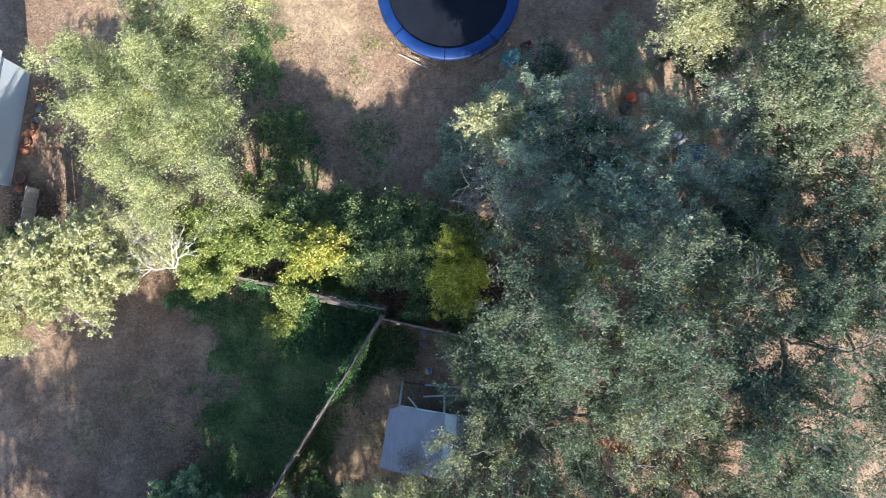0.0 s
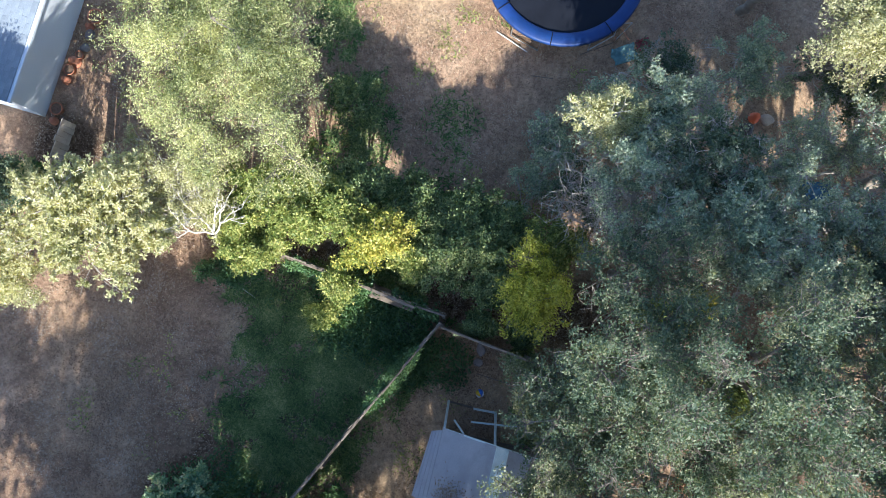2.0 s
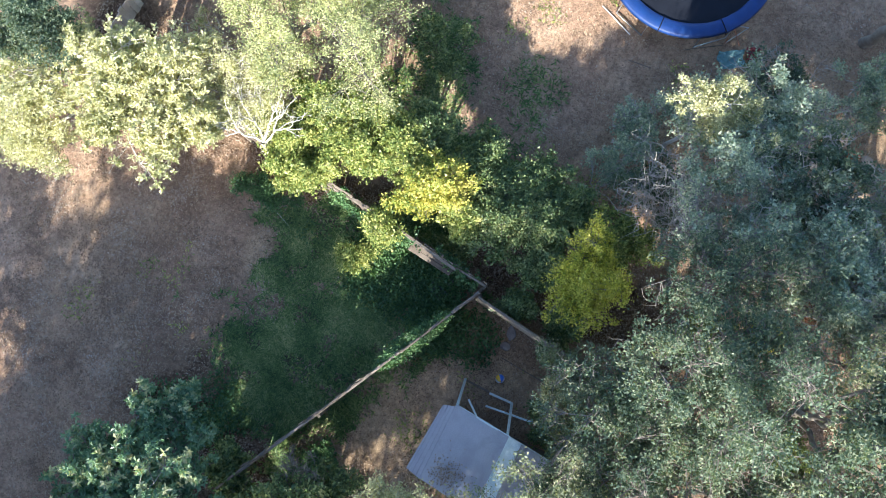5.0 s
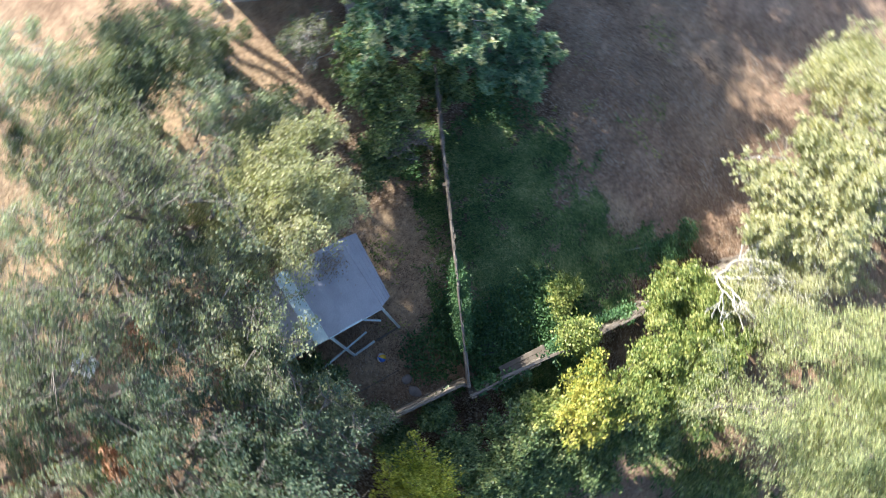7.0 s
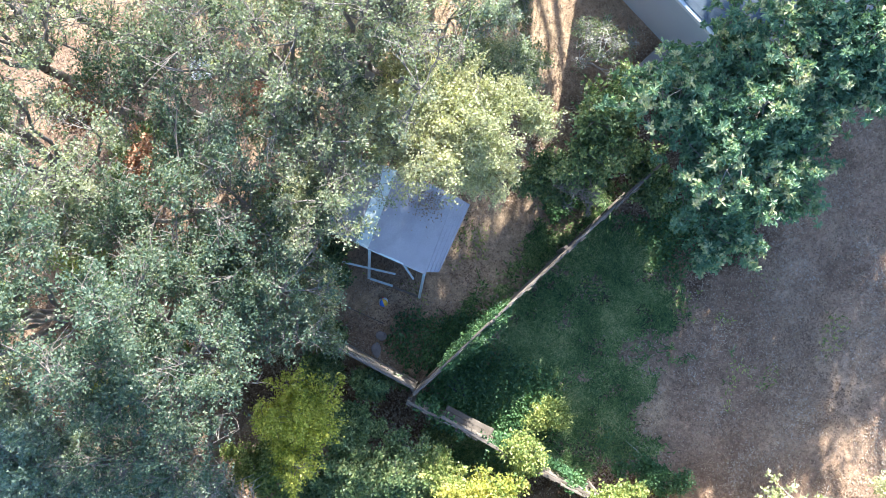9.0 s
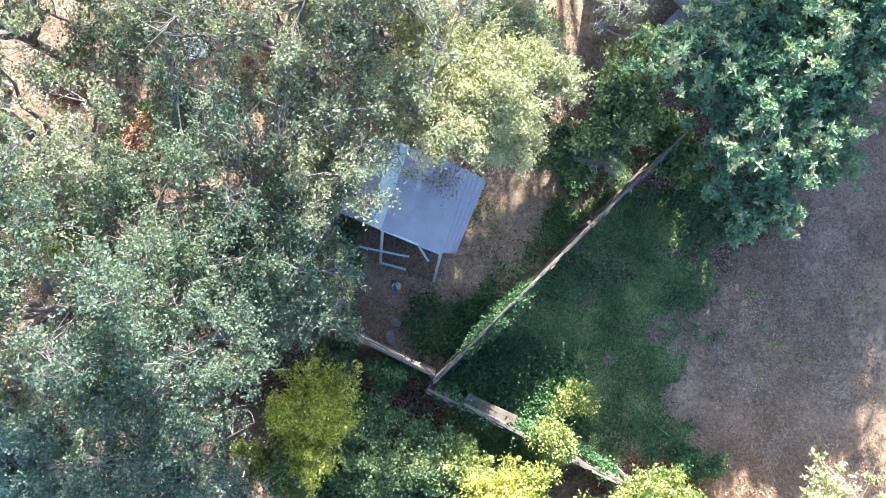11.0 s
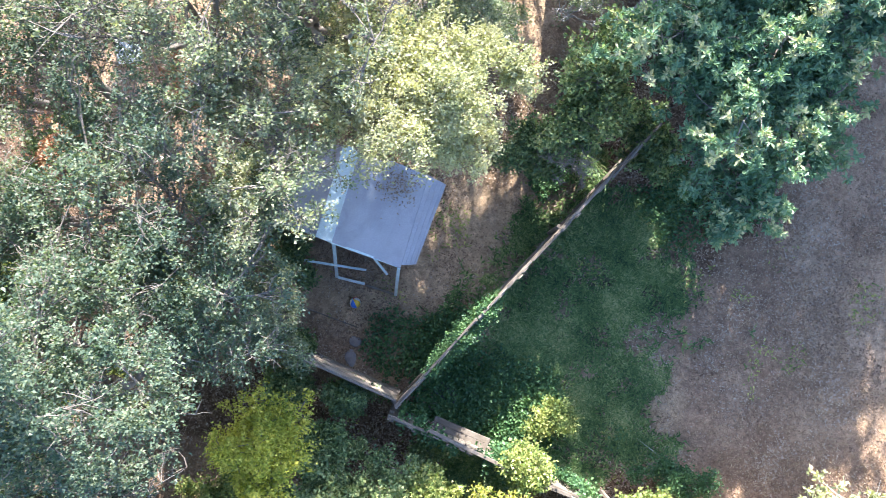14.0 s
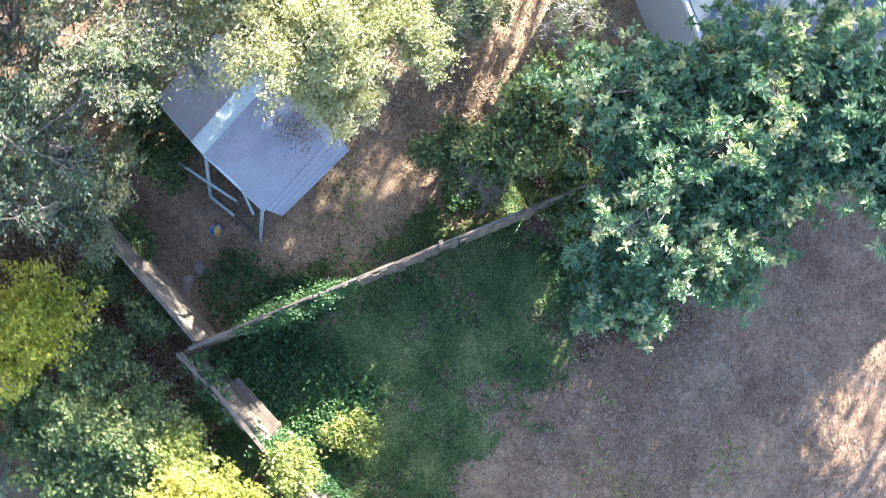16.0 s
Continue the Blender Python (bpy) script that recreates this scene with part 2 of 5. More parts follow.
def tree(name, label, category, base, center, radii, lobes, count, leaf, mat, bark=None, trunk=0.16, seed=1, lobe_r=0.3,
         clump=0.055, bare=0.0, twigs=10, group="", flat=0.9, low=0.15, rosette=0, limbs=6, reach=0.45, tuft=11, highlight=None):
    """A tree or shrub: a trunk, limbs, finer twigs, and leaves set in tufts or rosettes at the ends of the twigs."""
    rng = np.random.default_rng(seed)
    bark = bark or BARK
    o = np.array([base[0], base[1], 0.0])
    top = empty(name, o)
    c, r = np.array(center, float) - o, np.array(radii, float)
    twig_paths, lp, ld, key = [], [], [], []
    fork = np.array([c[0] * 0.4, c[1] * 0.4, max(0.15, (c[2] - r[2]) * 0.75)])
    tube_part("trunk", [curve(rng, (0, 0, -0.1), fork, trunk, trunk * 0.75, 7, 0.2)], bark, top, 9)
    dirs = unit(rng.normal(size=(lobes, 3)))
    dirs[:, 2] = np.abs(dirs[:, 2]) * (1 - low) - low * rng.uniform(0, 1, lobes)
    az = np.arctan2(dirs[:, 1], dirs[:, 0])
    ph = rng.uniform(0, 6.28, 3)
    uneven = 1 + 0.16 * np.sin(2 * az + ph[0]) + 0.14 * np.sin(3 * az + ph[1]) + 0.10 * np.sin(5 * az + ph[2])
    heart = c + dirs * r * (rng.uniform(0.1, 1.1, lobes) ** 0.55 * uneven)[:, None] * (1 - lobe_r * 0.4)
    heart[0] = c + [0, 0, r[2] * 0.6]
    size = np.mean(r) * lobe_r * rng.uniform(0.5, 1.4, lobes)
    limbs = min(limbs, lobes)
    mains = []
    for k in range(limbs):
        e = heart[k * lobes // limbs]
        mid = fork + (e - fork) * 0.5 + [0, 0, -0.08 * np.linalg.norm(e - fork)]
        limb = np.concatenate([curve(rng, fork, mid, trunk * 0.55, trunk * 0.36, 5, 0.25), curve(rng, mid, e, trunk * 0.36, trunk * 0.12, 5, 0.25)[1:]])
        mains.append(limb)
        tube_part("limb", [limb], bark, top, 7)
    along = np.concatenate(mains)
    small = leaf[0] < 0.08
    if small:
        count, leaf = count * 1.7, (leaf[0] * 0.8, leaf[1] * 0.85)
    per = count / (lobes * twigs)
    for h, s in zip(heart, size):
        near = along[np.argsort(np.linalg.norm(along[:, :3] - h, axis=1) + 0.6 * np.maximum(0, along[:, 2] - h[2]))[rng.integers(0, 3)]]
        limb = curve(rng, near[:3], h, max(0.012, min(near[3] * 0.7, trunk * 0.22)), 0.012, 5, 0.2)
        twig_paths.append(limb)
        for d in unit(rng.normal(size=(twigs, 3)) + [0, 0, 0.45]):
            e = h + d * s * rng.uniform(0.75, 1.3) * [1, 1, 0.8]
            path = curve(rng, limb[rng.integers(2, 5)][:3], e, 0.010, 0.004, 4, 0.25)
            twig_paths.append(path)
            if rng.uniform() < bare:
                for _ in range(4):
                    q = path[rng.integers(1, 4)][:3]
                    twig_paths.append(curve(rng, q, q + unit(rng.normal(size=3) + [0, 0, 0.4]) * s * 0.7, 0.008, 0.003, 3, 0.3))
                continue
            n = max(3, int(per * rng.uniform(0.5, 1.5)))
            m = max(2, n // (rosette or tuft))
            t = np.minimum(rng.uniform(0.3, 1.05, m) ** 0.8, 0.999)
            i = (t * 3).astype(int)
            f = (t * 3 - i)[:, None]
            spray = unit(rng.normal(size=(m, 3)) + d * 0.8 + [0, 0, 0.2])
            tips = path[i, :3] * (1 - f) + path[i + 1, :3] * f + spray * rng.uniform(0, 1, (m, 1)) ** 0.7 * s * reach
            w = rng.integers(0, m, n)
            if rosette:
                lp.append(tips[w] + rng.normal(size=(n, 3)) * 0.012)
                ld.append(unit(rng.normal(size=(n, 3)) * [1, 1, 0.3] + [0, 0, 0.25]))
            else:
                wide = clump * rng.uniform(0.6, 1.5, (m, 1))[w]
                lp.append(tips[w] + rng.normal(size=(n, 3)) * wide)
                ld.append(unit(rng.normal(size=(n, 3)) * 0.8 + spray[w]))
            key.append(rng.uniform(0, 1, m)[w])
    tagged(tube_part("twig", twig_paths, bark, top, 3), kind="stuff")
    if lp:
        lp, ld, key = np.concatenate(lp), np.concatenate(ld), np.concatenate(key)
        ok = lp[:, 2] > 0.03
        tip = np.zeros(len(lp), bool)
        # Some outer leaves facing up get the paler tone in place of highlights.
        if highlight:
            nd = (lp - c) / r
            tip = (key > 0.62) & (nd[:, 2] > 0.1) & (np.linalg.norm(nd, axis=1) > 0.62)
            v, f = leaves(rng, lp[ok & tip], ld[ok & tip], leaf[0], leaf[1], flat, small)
            child("highlight_leaves", fast_mesh("highlight_leaves", v, f, highlight), top, "paler crown-top leaves with the highlight in their colour")
        v, f = leaves(rng, lp[ok & ~tip], ld[ok & ~tip], leaf[0], leaf[1], flat, small)
        child("crown", fast_mesh("crown", v, f, mat), top)
    return tagged(top, label, category, group)


# ---- ground ----
def fbm(x, y, scale, seed, octaves=4):
    """Smooth value noise from 0 to 1 on arrays."""
    out, amp, tot = 0.0, 1.0, 0.0
    for k in range(octaves):
        g = np.random.default_rng(seed * 31 + k).uniform(0, 1, (64, 64))
        u, v = x * scale * 2**k + 17.3 * k, y * scale * 2**k + 5.1 * k
        i, j = np.floor(u).astype(int), np.floor(v).astype(int)
        fu, fv = u - i, v - j
        fu, fv = fu * fu * (3 - 2 * fu), fv * fv * (3 - 2 * fv)
        a, b, c, d = g[i % 64, j % 64], g[(i + 1) % 64, j % 64], g[i % 64, (j + 1) % 64], g[(i + 1) % 64, (j + 1) % 64]
        out = out + amp * ((a * (1 - fu) + b * fu) * (1 - fv) + (c * (1 - fu) + d * fu) * fv)
        tot += amp
        amp *= 0.5
    return out / tot


def zone(x, y, cx, cy, rx, ry, turn=0.0, soft=0.35, seed=3, ragged=0.7):
    """1 inside a ragged patch of ground, 0 outside."""
    a = radians(turn)
    u, v = (x - cx) * math.cos(a) + (y - cy) * math.sin(a), -(x - cx) * math.sin(a) + (y - cy) * math.cos(a)
    d = np.sqrt((u / rx) ** 2 + (v / ry) ** 2) + (fbm(x, y, 0.9, seed) - 0.5) * 2 * ragged
    return np.clip((1 + soft / 2 - d) / soft, 0, 1)


def green_at(x, y):
    g = zone(x, y, -4.6, -2.6, 2.4, 3.6, -28, seed=5)
    g = np.maximum(g, zone(x, y, -4.6, -0.7, 2.6, 0.9, 0, seed=6))
    g = np.maximum(g, 0.6 * zone(x, y, -5.0, 4.4, 0.8, 1.3, 0, 1.0, seed=7))
    g = np.maximum(g, 0.1 * zone(x, y, -2.4, 4.7, 0.6, 1.0, 0, 1.2, seed=8))
    g = np.maximum(g, 0.6 * zone(x, y, -2.6, 2.4, 3.0, 0.6, 0, seed=9))
    g = np.maximum(g, 0.7 * zone(x, y, -6.5, 8.5, 1.0, 2.0, 0, seed=10))
    g = g * (1 - 0.75 * zone(x, y, -5.35, -2.25, 0.5, 0.35, 20, 0.8, seed=17)) * (1 - 0.5 * zone(x, y, -4.2, -3.1, 0.5, 0.5, 0, 0.9, seed=18))
    return g * np.clip(-0.25 + 2.3 * fbm(x, y, 1.0, 19), 0.15, 1)


# Dark soil patches, plus some shade put into the ground colour.
def soil_shade_at(x, y):
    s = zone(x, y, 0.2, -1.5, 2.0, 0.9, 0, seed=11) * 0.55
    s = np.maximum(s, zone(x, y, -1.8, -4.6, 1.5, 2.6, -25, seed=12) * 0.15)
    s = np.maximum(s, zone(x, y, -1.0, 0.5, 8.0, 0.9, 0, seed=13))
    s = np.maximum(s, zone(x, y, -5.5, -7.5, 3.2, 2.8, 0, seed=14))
    # west yard darkened a little for the shade it lies in
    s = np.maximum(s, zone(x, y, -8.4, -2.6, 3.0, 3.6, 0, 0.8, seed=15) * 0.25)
    # ground beside the garden house darkened for deep shade
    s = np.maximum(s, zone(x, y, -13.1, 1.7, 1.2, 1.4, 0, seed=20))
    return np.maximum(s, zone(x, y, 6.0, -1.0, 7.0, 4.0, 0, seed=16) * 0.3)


# Pale soil and straw, with sunlit patches put into the ground colour too.
def pale_sunlit_at(x, y):
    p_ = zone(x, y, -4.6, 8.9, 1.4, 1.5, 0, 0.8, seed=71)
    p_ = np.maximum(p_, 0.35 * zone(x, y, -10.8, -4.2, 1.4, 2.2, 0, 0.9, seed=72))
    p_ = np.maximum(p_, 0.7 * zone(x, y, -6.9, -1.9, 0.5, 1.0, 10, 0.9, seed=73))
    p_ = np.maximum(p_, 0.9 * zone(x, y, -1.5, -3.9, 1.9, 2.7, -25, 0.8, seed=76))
    # lighter ground stands in for sunlight among the thin shrubs
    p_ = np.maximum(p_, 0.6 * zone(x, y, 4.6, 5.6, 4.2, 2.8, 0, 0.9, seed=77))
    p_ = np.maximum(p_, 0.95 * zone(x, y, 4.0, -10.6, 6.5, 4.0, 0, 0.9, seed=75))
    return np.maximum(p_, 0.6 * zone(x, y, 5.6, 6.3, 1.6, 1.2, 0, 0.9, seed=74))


def ground_z(x, y):
    return (fbm(x, y, 0.35, 21) - 0.5) * 0.16 - 0.02


ax = np.concatenate([[-400, -150, -70, -40], np.arange(-26, 26.01, 0.2), [40, 70, 150, 400]])
gx, gy = np.meshgrid(ax, ax, indexing="ij")
n_ax = len(ax)
near = np.exp(-(np.maximum(np.abs(gx), np.abs(gy)) / 40.0) ** 4)
gv = np.stack([gx, gy, ground_z(gx, gy) * near], -1).reshape(-1, 3)
gi, gj = np.meshgrid(np.arange(n_ax - 1), np.arange(n_ax - 1), indexing="ij")
g0 = gi * n_ax + gj
gf = np.stack([g0, g0 + n_ax, g0 + n_ax + 1, g0 + 1], -1).reshape(-1, 4)
GROUND, nt, n, l, p = nodes_of("dry_yard")
a, b, c = noise_node(n, l, 0.55, 8.0, 0.65), noise_node(n, l, 9.0, 8.0, 0.75), noise_node(n, l, 70.0, 5.0, 0.7)
dry = ramp_node(n, l, a.outputs["Fac"], [(0.3, (0.29, 0.188, 0.128)), (0.52, (0.45, 0.308, 0.21)), (0.74, (0.59, 0.435, 0.305))])
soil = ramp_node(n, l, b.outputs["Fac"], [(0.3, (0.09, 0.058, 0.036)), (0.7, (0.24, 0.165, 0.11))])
grass = ramp_node(n, l, b.outputs["Fac"], [(0.3, (0.045, 0.06, 0.03)), (0.5, (0.095, 0.115, 0.06)), (0.72, (0.22, 0.195, 0.125))])
at_s, at_g, at_p = n.new("ShaderNodeAttribute"), n.new("ShaderNodeAttribute"), n.new("ShaderNodeAttribute")
at_p.attribute_name = "pale"
at_s.attribute_name, at_g.attribute_name = "soil", "green"
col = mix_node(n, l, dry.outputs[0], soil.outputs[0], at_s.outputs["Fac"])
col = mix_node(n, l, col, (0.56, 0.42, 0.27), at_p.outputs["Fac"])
col = mix_node(n, l, col, grass.outputs[0], at_g.outputs["Fac"])
mott = ramp_node(n, l, b.outputs["Fac"], [(0.3, (0.5, 0.49, 0.48)), (0.7, (1.35, 1.32, 1.28))])
col = mix_node(n, l, col, mott.outputs[0], 0.9, "MULTIPLY")
blot = noise_node(n, l, 2.6, 9.0, 0.72, dist=0.3)
blots = ramp_node(n, l, blot.outputs["Fac"], [(0.34, (0.62, 0.60, 0.60)), (0.52, (1.0, 1.0, 1.0)), (0.68, (1.28, 1.26, 1.24))])
col = mix_node(n, l, col, blots.outputs[0], 0.85, "MULTIPLY")
grit = ramp_node(n, l, c.outputs["Fac"], [(0.35, (0.55, 0.55, 0.55)), (0.7, (1.45, 1.45, 1.45))])
col = mix_node(n, l, col, grit.outputs[0], 0.8, "MULTIPLY")
l.new(col, p.inputs["Base Color"])
p.inputs["Roughness"].default_value = 0.95
p.inputs["Specular IOR Level"].default_value = 0.15
bump_node(n, l, p, c.outputs["Fac"], 0.8, 0.03)
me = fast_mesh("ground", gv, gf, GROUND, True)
for key, fn in (("soil", soil_shade_at), ("green", green_at), ("pale", pale_sunlit_at)):
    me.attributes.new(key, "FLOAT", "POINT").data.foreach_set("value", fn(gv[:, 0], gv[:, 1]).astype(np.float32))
tagged(new("ground", me), "dry tan yard with green grass, dark soil and painted-in shade", "ground", kind="structure")

# ---- houses ----
ROOF = surface("grey_shingle", (0.20, 0.24, 0.29), (0.28, 0.325, 0.38), 2.0, 90.0, 0.9, vary=0.1)
# Darker copy of ROOF with tree shade put into its colour.
ROOF_SHADED = surface("shaded_grey_shingle", (0.10, 0.13, 0.165), (0.15, 0.185, 0.225), 2.0, 90.0, 0.95, vary=0.1)
SIDING = surface("pale_blue_grey_siding", (0.47, 0.51, 0.57), (0.55, 0.59, 0.64), 0.8, 60.0, 0.7, bump=0.1)
SIDING_PALE = surface("pale_sky_blue_siding", (0.66, 0.72, 0.78), (0.74, 0.79, 0.84), 0.8, 60.0, 0.7, bump=0.1)
TRIM = surface("white_trim", (0.68, 0.70, 0.72), (0.78, 0.79, 0.80), 2.0, 60.0, 0.6, bump=0.1)


def house(name, label, corner, turn, length, depth, wall_h, pitch, shown, siding, roofing):
    """A house whose long wall runs along its own +x from the corner, with the roof rising to +y behind it."""
    h = empty(name, (*corner, 0), turn)
    for size, at in (((length, 0.15, wall_h), (length / 2, 0.075, wall_h / 2)), ((length, 0.15, wall_h), (length / 2, depth - 0.075, wall_h / 2)),
                     ((0.15, depth - 0.3, wall_h), (0.075, depth / 2, wall_h / 2)), ((0.15, depth - 0.3, wall_h), (length - 0.075, depth / 2, wall_h / 2))):
        bm = bmesh.new()
        add_box(bm, size, pose(*at))
        part("wall", bm, siding, h)
    run = depth / 2 + 0.1
    slope = run / math.cos(radians(pitch))
    roofs = []
    for sgn in (1, -1):
        bm = bmesh.new()
        add_box(bm, (length + 0.2, slope, 0.05), pose(0, slope / 2, -0.03))
        o = part("roof", bm, roofing, h, "grey asphalt shingle roof slope")
        if sgn > 0:
            o.matrix_local = pose(length / 2, -0.1, wall_h + 0.05, pitch, 0, 0)
        else:
            o.matrix_local = pose(length / 2, depth + 0.1, wall_h + 0.05, 0, 0, 180) @ pose(0, 0, 0, pitch, 0, 0)
        roofs.append(o)
    for z, hh, y, w, nm in ((wall_h + 0.0, 0.11, -0.14, 0.10, "gutter"), (wall_h + 0.02, 0.10, depth + 0.14, 0.10, "gutter")):
        bm = bmesh.new()
        g = add_box(bm, (length + 0.2, w, hh), pose(length / 2, y, z - 0.02), 0.012)
        part(nm, bm, TRIM if wall_h > 2.4 else siding, h, "metal gutter along the eave")
    # courses of shingle tabs on the front slope
    rng = np.random.default_rng(7)
    tab = [box_mesh("shingle", (w, 0.16, 0.006), roofing, 0.002) for w in (0.298, 0.304)]
    rest_v, rest_f, made = [], [], 0
    cube_v = np.array([[x, y, z] for x in (-0.5, 0.5) for y in (-0.5, 0.5) for z in (-0.5, 0.5)])
    cube_f = np.array([[0, 1, 3, 2], [4, 6, 7, 5], [0, 4, 5, 1], [2, 3, 7, 6], [0, 2, 6, 4], [1, 5, 7, 3]])
    for row in range(int(slope / 0.145)):
        for k in range(int((length + 0.2) / 0.305)):
            x = -(length + 0.2) / 2 + 0.15 + (k + 0.5 * (row % 2)) * 0.305
            y, lift = 0.08 + row * 0.145, 0.004 + rng.uniform(0, 0.004)
            if x + 0.16 > (length + 0.2) / 2:
                continue
            if shown[0] < x + length / 2 < shown[1] and y < shown[2] and made < 290:
                o = child("shingle", tab[rng.integers(0, 2)], roofs[0])
                o.matrix_local = pose(x, y, 0.003 + 0.5 * lift, -0.6, 0, rng.normal() * 0.4)
                made += 1
            else:
                rest_f.append(cube_f + 8 * len(rest_v))
                rest_v.append(cube_v * [0.3, 0.16, 0.006] + [x, y, 0.003 + 0.5 * lift])
    if rest_v:
        tagged(child("shingle_rest", fast_mesh("shingle_rest", np.concatenate(rest_v), np.concatenate(rest_f), roofing), roofs[0]), kind="stuff")
    return tagged(h, label, "house")


house("house", "pale blue-grey house with grey shingle roof", (-2.12, -12.27), 180 - 29.4, 6.4, 8.6, 2.6, 17, (0.0, 5.0, 2.4), SIDING, ROOF_SHADED)
house("house", "blue-grey garden house with shingle roof beside pots", (-13.91, 2.79), 85.5, 3.75, 4.4, 2.15, 17, (-1.0, 5.0, 3.0), SIDING_PALE, ROOF)
CONCRETE = surface("worn_concrete", (0.33, 0.285, 0.265), (0.43, 0.38, 0.35), 1.5, 50.0, 0.9, stain=(0.22, 0.2, 0.18))
bm = bmesh.new()
add_box(bm, (0.95, 0.9, 0.1), pose(-4.9, -10.12, 0.03, 0, 0, -28), 0.015)
tagged(part("concrete_slab", bm, CONCRETE, None), "small worn grey concrete slab beside the house", "slab")

# ---- fences ----
BOARD = surface("weathered_board", (0.19, 0.155, 0.122), (0.32, 0.27, 0.22), 2.5, 45.0, 0.9, stain=(0.14, 0.13, 0.09), vary=0.22)

PALE_BOARD = surface("sun_bleached_board", (0.50, 0.43, 0.37), (0.66, 0.60, 0.53), 2.5, 45.0, 0.9, vary=0.15)


def fence(label, a, b, h=1.85, plank=0.14, face=1, seed=1, cap=0.07, gaps=0.0, mat=None, lying=False):
    rng = np.random.default_rng(seed)
    a, b = np.array(a, float), np.array(b, float)
    ln = np.linalg.norm(b - a)
    f = empty("fence", (*a, 0), math.degrees(math.atan2(*(b - a)[::-1])))
    boards = [box_mesh("board", (plank - g, t, h), mat or BOARD, 0.003) for g, t in ((0.004, 0.02), (0.010, 0.022), (0.007, 0.018))]
    for row in range(int(h / 0.2) if lying else 0):
        x = -rng.uniform(0, 0.6)
        while x < ln:
            x0, x1 = max(0.0, x), min(ln, x + rng.uniform(1.5, 2.4))
            o = child("board", box_mesh("board", (x1 - x0 - 0.012, 0.022, 0.192), mat or BOARD, 0.004), f)
            o.matrix_local = pose((x0 + x1) / 2, rng.normal() * 0.005, 0.11 + row * 0.2, rng.normal() * 1.5, rng.normal() * 0.35, 0)
            x = x1 + 1e-6 if x1 < ln else ln
    for i in range(0 if lying else int(ln / plank)):
        if rng.uniform() < gaps:
            continue
        o = child("board", boards[rng.integers(0, 3)], f)
        o.matrix_local = pose((i + 0.5) * plank, rng.normal() * 0.008, h / 2 + rng.normal() * 0.03, rng.normal() * 1.2, rng.normal() * 0.9, 0)
    for z in (0.35, h - 0.16):
        x = 0.0
        while x < ln - 0.05:
            w = min(2.4, ln - x)
            bm = bmesh.new()
            add_box(bm, (w - 0.01, 0.045, 0.09), pose(x + w / 2, face * 0.036, z + rng.normal() * 0.012, 0, rng.normal() * 0.5, 0), 0.005)
            part("rail", bm, WOOD, f)
            x += w
    x = 0.0
    while cap and x < ln - 0.05:
        w = min(rng.uniform(0.8, 1.7), ln - x)
        if rng.uniform() < 0.88:
            bm = bmesh.new()
            add_box(bm, (w - 0.02, cap * rng.uniform(0.8, 1.3), 0.03), pose(x + w / 2, face * 0.02 + rng.normal() * 0.018, h + 0.05, rng.normal() * 4, rng.normal() * 0.7, rng.normal() * 1.3), 0.007)
            part("cap_rail", bm, CAP, f, "split and bleached cap rail")
        x += w
    for i in range(int(ln / 2.4) + 1):
        bm = bmesh.new()
        add_box(bm, (0.08, 0.07, h - 0.3), pose(min(ln - 0.05, 0.05 + i * 2.4), face * 0.09, h / 2 - 0.15), 0.006)
        part("post", bm, WOOD, f)
    return tagged(f, label, "fence")


fence("weathered grey board fence with ivy on one stretch", (-1.62, -0.58), (-5.3, -7.35), seed=1, cap=0.045)
fence("old board fence half hidden by hedge shrubs", (-1.50, -0.38), (-12.0, 1.15), seed=2, cap=0.06)
fence("weathered board fence beside the coop yard", (-1.60, -0.74), (2.9, -1.45), seed=3, cap=0, h=1.75, lying=True)
fence("low pale sunlit board fence beside the garden house", (-13.12, 1.15), (-13.0, 2.8), h=0.85, seed=4, cap=0, plank=0.16, mat=PALE_BOARD)

# a low planter shelf against the fence
rng_s = (0.6, -0.5, 0.8)
shelf = empty("wooden_shelf", (-3.02, -0.22, 0), -8)
for k in range(3):
    bm = bmesh.new()
    add_box(bm, (1.25, 0.122, 0.03), pose(0.02 * (k - 1), -0.13 + 0.126 * k, 0.62, rng_s[k], 0, 0.25 * (k - 1)), 0.006)
    part("board", bm, WOOD, shelf)
for x in (-0.55, 0.55):
    bm = bmesh.new()
    add_box(bm, (0.06, 0.24, 0.06), pose(x, 0, 0.57), 0.006)
    part("bearer", bm, WOOD, shelf)
    for y in (-0.12, 0.12):
        bm = bmesh.new()
        add_box(bm, (0.05, 0.05, 0.54), pose(x, y * 0.7, 0.26), 0.006)
        part("leg", bm, WOOD, shelf)
bm = bmesh.new()
add_box(bm, (0.07, 0.40, 0.03), pose(-0.60, 0.0, 0.655, 0, 0, 6), 0.005)
part("end_board", bm, CAP, shelf, "bleached board across the end")
tagged(shelf, "low weathered plank shelf against the fence", "shelf")

# ---- coop ----
METAL = surface("grey_roof_sheet", (0.36, 0.35, 0.375), (0.46, 0.45, 0.47), 1.2, 60.0, 0.55, 0.0, 0.15, stain=(0.30, 0.28, 0.30))
MINT = surface("pale_mint_paint", (0.58, 0.68, 0.68), (0.74, 0.80, 0.78), 4.0, 60.0, 0.5, bump=0.15, stain=(0.5, 0.55, 0.52))
DARK_WOOD = surface("dark_timber", (0.10, 0.08, 0.06), (0.18, 0.15, 0.12), 3.0, 45.0, 0.9)
coop = empty("chicken_coop", (0.0, 0.0, 0))


